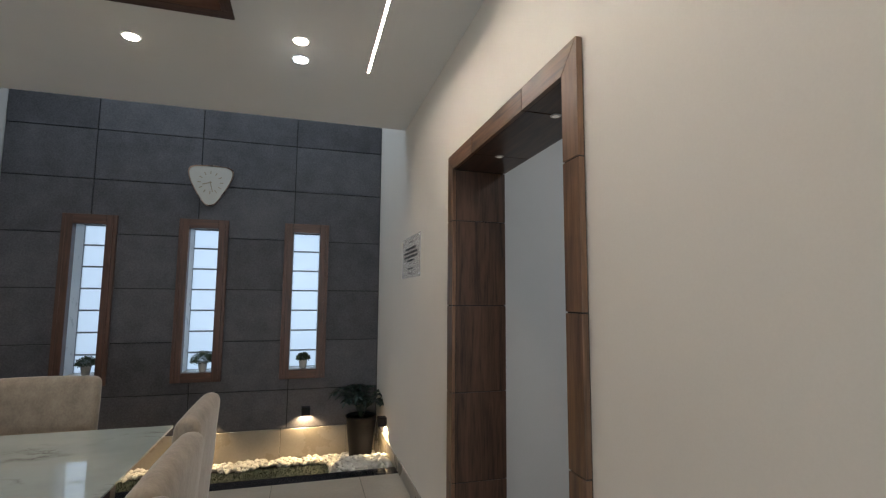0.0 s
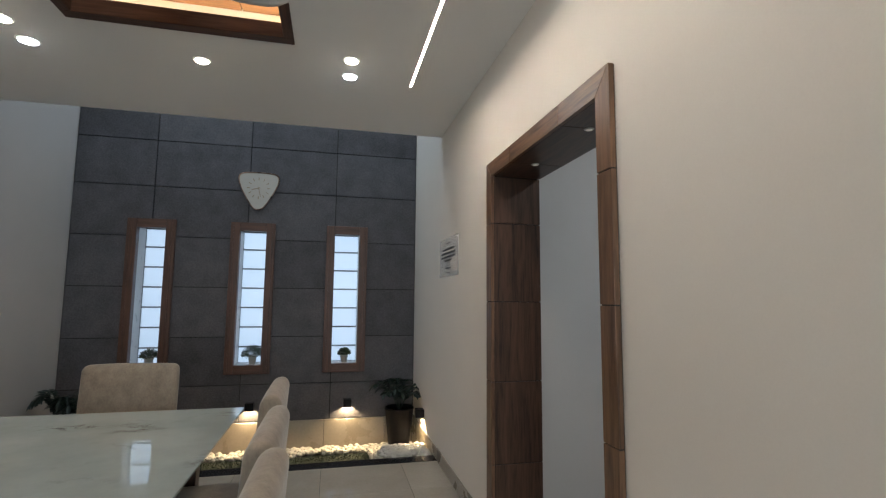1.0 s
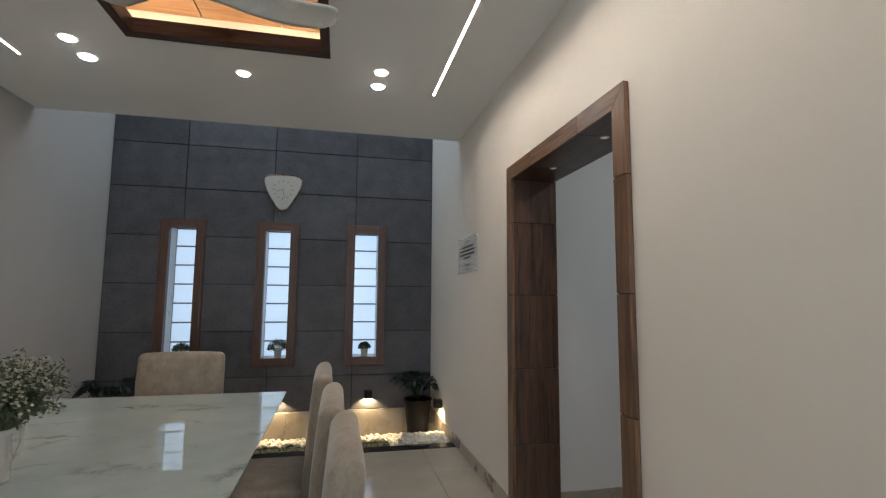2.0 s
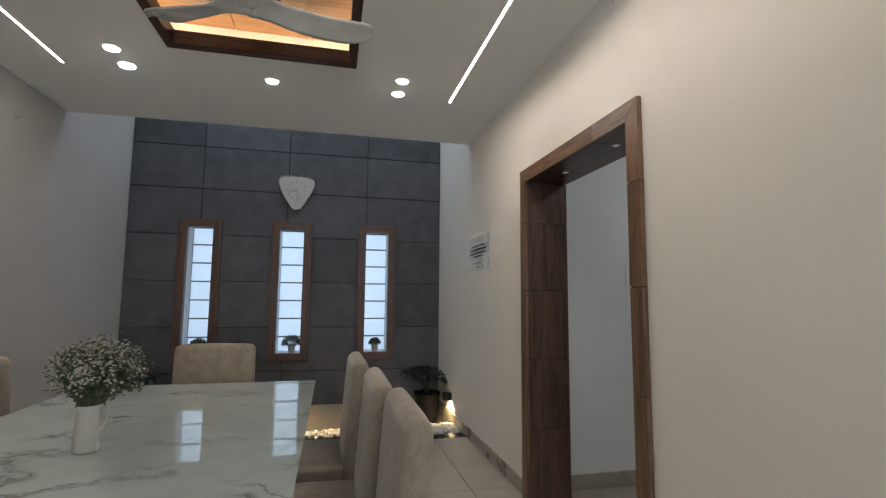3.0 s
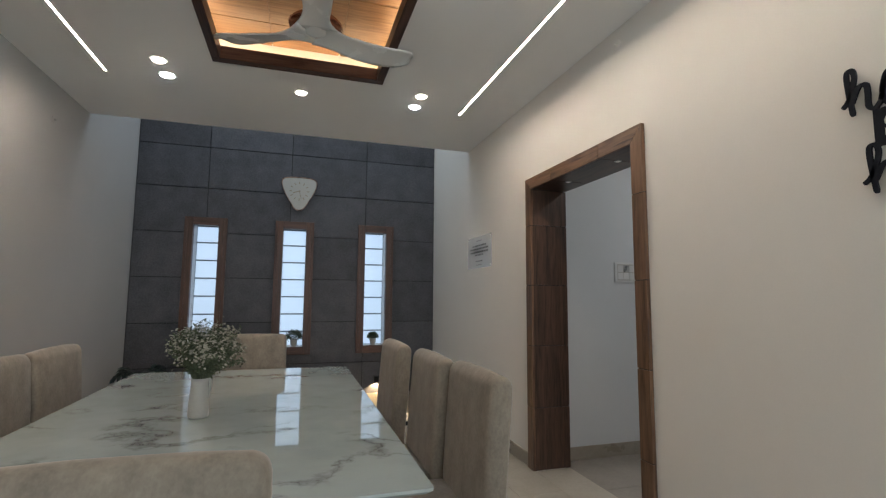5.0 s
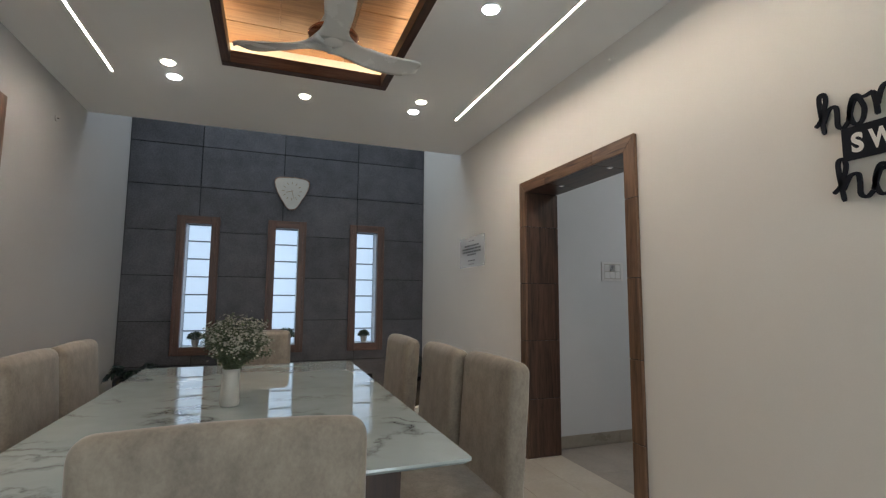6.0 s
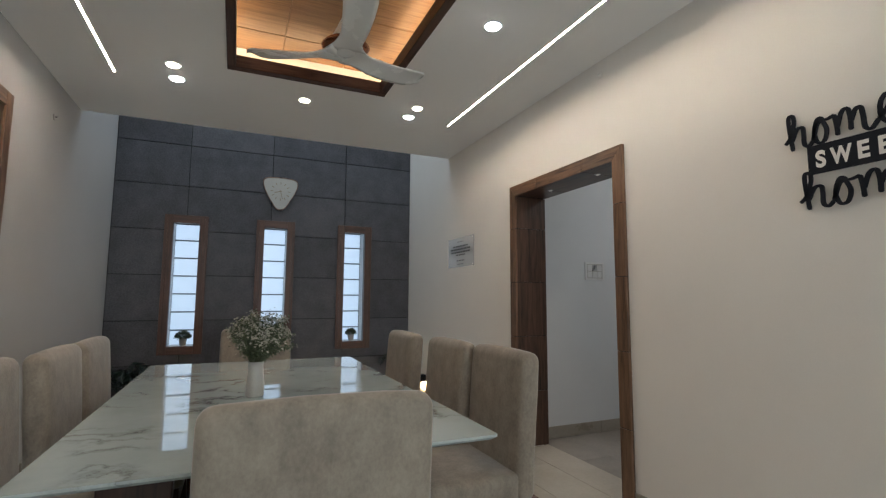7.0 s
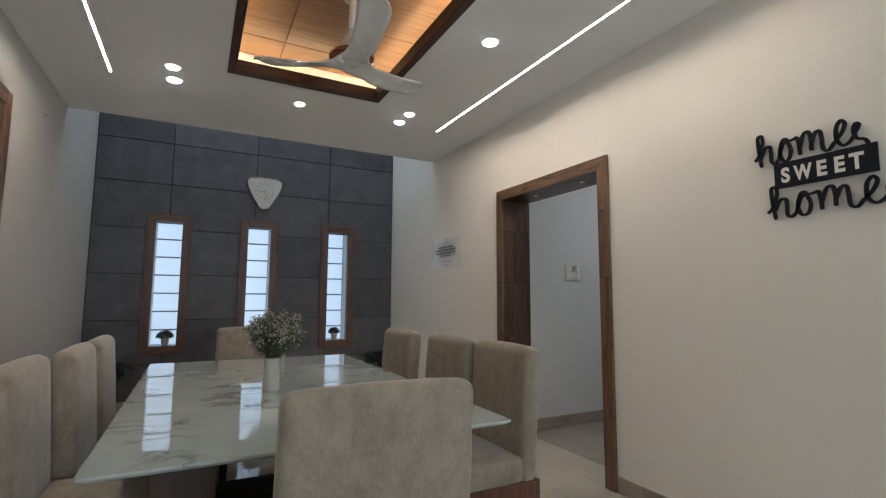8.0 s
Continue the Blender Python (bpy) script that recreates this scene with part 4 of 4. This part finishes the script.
# ---- wall clock ----
def wall_clock():
    clock = thing("wall_clock", (-0.558, NORTH, 2.56), "rounded triangular wall clock, cream face and rose-gold rim", "clock")
    base = [(-0.205, 0.125), (-0.17, 0.172), (-0.06, 0.186), (0.06, 0.186), (0.17, 0.172), (0.207, 0.125), (0.185, 0.03), (0.12, -0.10), (0.055, -0.20), (0.0, -0.226), (-0.055, -0.20), (-0.12, -0.10), (-0.185, 0.03)]
    outline = smooth_line([(x * 1.035, 0, z * 1.02) for x, z in base], 5, True)

    def shell(levels):
        bm, rings = bmesh.new(), []
        for y, scale in levels:
            rings.append([bm.verts.new((p.x * scale, y, p.z * scale)) for p in outline])
        n = len(outline)
        for a, b in zip(rings, rings[1:]):
            for k in range(n):
                bm.faces.new([a[k], a[(k + 1) % n], b[(k + 1) % n], b[k]])
        bm.faces.new(rings[0])
        bm.faces.new(rings[-1])
        return bm

    part("rim", shell([(0.0, 0.97), (-0.012, 1.0), (-0.036, 1.0), (-0.042, 0.985), (-0.040, 0.955), (-0.030, 0.945)]), ROSE, clock, smooth=False)
    face = part("face", shell([(-0.0302, 0.944), (-0.033, 0.943)]), FACE, clock)
    for k in range(12):
        a = 2 * math.pi * k / 12
        bm = box(-0.0035, 0.0035, -0.0355, -0.0332, 0.088, 0.120)
        bm.transform(Matrix.Translation((0, 0, 0.012)) @ Matrix.Rotation(a, 4, "Y"))
        part("hour_mark", bm, BRONZE, face)
    for name, length, width, degrees_ in (("hour_hand", 0.075, 0.008, 254), ("minute_hand", 0.098, 0.006, 166)):
        bm = box(-width / 2, width / 2, -0.040, -0.038, -0.015, length, 0.0006, 1)
        bm.transform(Matrix.Translation((0, -0.002 if length > 0.08 else 0, 0.012)) @ Matrix.Rotation(radians(degrees_), 4, "Y"))
        part(name, bm, BRONZE, clock)


wall_clock()


# ---- clear notice on the east wall ----
def notice():
    sign = thing("notice", (EAST, 3.56, 1.73), "clear acrylic notice sheet with dark printed lines on the wall", "sign", turn=-90)
    plate = part("sheet", box(-0.315, 0.315, -0.012, -0.008, -0.16, 0.16, 0.001, 1), FILM, sign)
    plate.visible_shadow = False
    for sx in (-1, 1):
        for sz in (-1, 1):
            bm = lathe([(0.006, 0.0), (0.006, 0.016)], 12)
            bm.transform(Matrix.Translation((sx * 0.295, 0, sz * 0.14)) @ Matrix.Rotation(radians(90), 4, "X"))
            part("stud", bm, STEEL, sign)
    r = random.Random(8)
    for z, half, h in ((0.066, 0.18, 0.016), (0.034, 0.24, 0.017), (0.002, 0.235, 0.017), (-0.028, 0.11, 0.015), (-0.09, 0.09, 0.011)):
        x = -half
        while x < half - 0.01:
            w = min(r.uniform(0.035, 0.10), half - x)
            part("text_bar", box(x, x + w, -0.0135, -0.0122, z - h / 2, z + h / 2), INK, sign)
            x += w + 0.013
    for z in (0.115, -0.128):
        part("flourish", box(-0.07, 0.07, -0.0135, -0.0122, z - 0.003, z + 0.003), INK, sign)


notice()


# ---- black lettering on the east wall ----
def ribbon(bm, points, width, depth):
    """A flat stroke in the x-z plane with rounded ends, depth thick along y."""
    line = smooth_line([(x, 0, z) for x, z in points], 7)
    left, right, n = [], [], len(line)
    for i, p in enumerate(line):
        d = (line[min(i + 1, n - 1)] - line[max(i - 1, 0)])
        d = d.normalized() if d.length > 1e-6 else Vector((1, 0, 0))
        s = Vector((-d.z, 0, d.x))
        heavy = 0.62 + 0.38 * abs(d.z)
        w = width / 2 * heavy * (0.6 if i in (0, n - 1) else 1)
        left.append(p + s * w)
        right.append(p - s * w)
    made = [[bm.verts.new(q + Vector((0, y, 0))) for q in side] for side in (left, right) for y in (0.0, -depth)]
    la, lb, ra, rb = made
    for i in range(n - 1):
        bm.faces.new([la[i], la[i + 1], ra[i + 1], ra[i]])
        bm.faces.new([lb[i], rb[i], rb[i + 1], lb[i + 1]])
        bm.faces.new([la[i], lb[i], lb[i + 1], la[i + 1]])
        bm.faces.new([ra[i], ra[i + 1], rb[i + 1], rb[i]])
    for i in (0, n - 1):
        bm.faces.new([la[i], ra[i], rb[i], lb[i]])


SCRIPT = {
    "h": [[(-0.010, 0.035), (0.012, 0.060), (0.030, 0.120), (0.026, 0.155), (0.010, 0.150), (0.010, 0.100), (0.020, 0.000)], [(0.018, 0.040), (0.040, 0.088), (0.062, 0.092), (0.066, 0.060), (0.066, 0.018), (0.082, 0.004), (0.100, 0.022)]],
    "o": [[(0.100, 0.022), (0.118, 0.085), (0.138, 0.100), (0.128, 0.112), (0.116, 0.098), (0.106, 0.050), (0.118, 0.008), (0.142, 0.012), (0.152, 0.055), (0.138, 0.098)], [(0.138, 0.098), (0.160, 0.098), (0.182, 0.106)]],
    "m": [[(0.182, 0.106), (0.188, 0.060), (0.190, 0.018)], [(0.190, 0.050), (0.208, 0.108), (0.228, 0.116), (0.236, 0.080), (0.236, 0.026)], [(0.238, 0.060), (0.254, 0.102), (0.272, 0.106), (0.278, 0.070), (0.282, 0.022), (0.302, 0.010), (0.326, 0.040)]],
    "e": [[(0.326, 0.040), (0.352, 0.072), (0.366, 0.108), (0.352, 0.128), (0.334, 0.098), (0.334, 0.045), (0.356, 0.016), (0.384, 0.030), (0.402, 0.062)], [(0.402, 0.062), (0.414, 0.088), (0.404, 0.098), (0.394, 0.070), (0.404, 0.034), (0.430, 0.022), (0.442, 0.000)]],
}


def home_sign():
    sign = thing("wall_lettering", (EAST, 0.215, 1.62), "black cut-out lettering reading home sweet home", "sign", turn=-90)
    for z, x, wide in ((0.262, 0.0, 1.0), (-0.006, 0.046, 1.13)):
        for letter in "home":
            bm = bmesh.new()
            for stroke in SCRIPT[letter]:
                ribbon(bm, [(a * wide + x, b + z) for a, b in stroke], 0.0155, 0.008 + 0.0007 * SCRIPT[letter].index(stroke))
            bm.transform(Matrix.Translation((0, -0.010, 0)))
            part("letter", bm, SIGN, sign)
    part("plate", box(0.075, 0.470, -0.0175, -0.0095, 0.14, 0.262, 0.001, 1), SIGN, sign)
    for x in (0.10, 0.44):
        part("spacer", box(x - 0.012, x + 0.012, -0.0094, 0.0, 0.19, 0.214), SIGN, sign)
    for k, letter in enumerate("SWEET"):
        data = bpy.data.curves.new("letter", "FONT")
        data.body, data.size, data.extrude, data.align_x, data.offset = letter, 0.094, 0.0006, "CENTER", 0.0035
        ob = new("word_letter", data)
        ob.parent = sign
        ob.matrix_basis = Matrix.Translation(((0.124, 0.197, 0.270, 0.336, 0.398)[k], -0.0182, 0.167)) @ Matrix.Rotation(radians(90), 4, "X") @ Matrix.Diagonal((0.70 if letter == "W" else 0.86, 1, 1, 1))
        data.materials.append(PAINT)
        tagged(ob, "wall-coloured cut-out letter")


home_sign()

# ---- switch plate and small wall fittings ----
plate = thing("switch_plate", (2.14, ROOM2_Y, 1.50), "white modular electrical switch plate on the wall", "switch")
surround = part("frame", slab("y", (-0.115, 0.115), (-0.085, 0.085), (-0.012, 0.0), [(-0.092, 0.092, -0.068, 0.068)]), WHITE, plate)
part("backing", box(-0.092, 0.092, -0.006, -0.0005, -0.068, 0.068), CERAMIC, plate)
for i in range(3):
    for j in range(2):
        part("socket" if (i, j) == (1, 1) else "switch", box(-0.085 + i * 0.058, -0.085 + i * 0.058 + 0.054, -0.011, -0.0062, -0.062 + j * 0.064, -0.062 + j * 0.064 + 0.058, 0.002), WHITE if (i, j) != (1, 1) else STEEL, surround)
for place, turn in (((EAST, 1.38, 2.76), -90), ((WEST, 3.30, 2.58), 90)):
    cap = thing("blanking_cover", place, "small round off-white blanking cap high on the wall", "blanking cap", turn=turn)
    bm = lathe([(0.026, 0.0), (0.026, 0.003), (0.022, 0.005)], 20)
    bm.transform(Matrix.Rotation(radians(90), 4, "X"))
    # the west cap takes the same darkened colour as its wall
    part("cover", bm, PAINT_SHADED if place[0] < 0 else PAINT, cap)
    part("hook", box(-0.004, 0.004, -0.022, -0.0052, -0.004, 0.004, 0.001), PAINT_SHADED if place[0] < 0 else PAINT, cap)
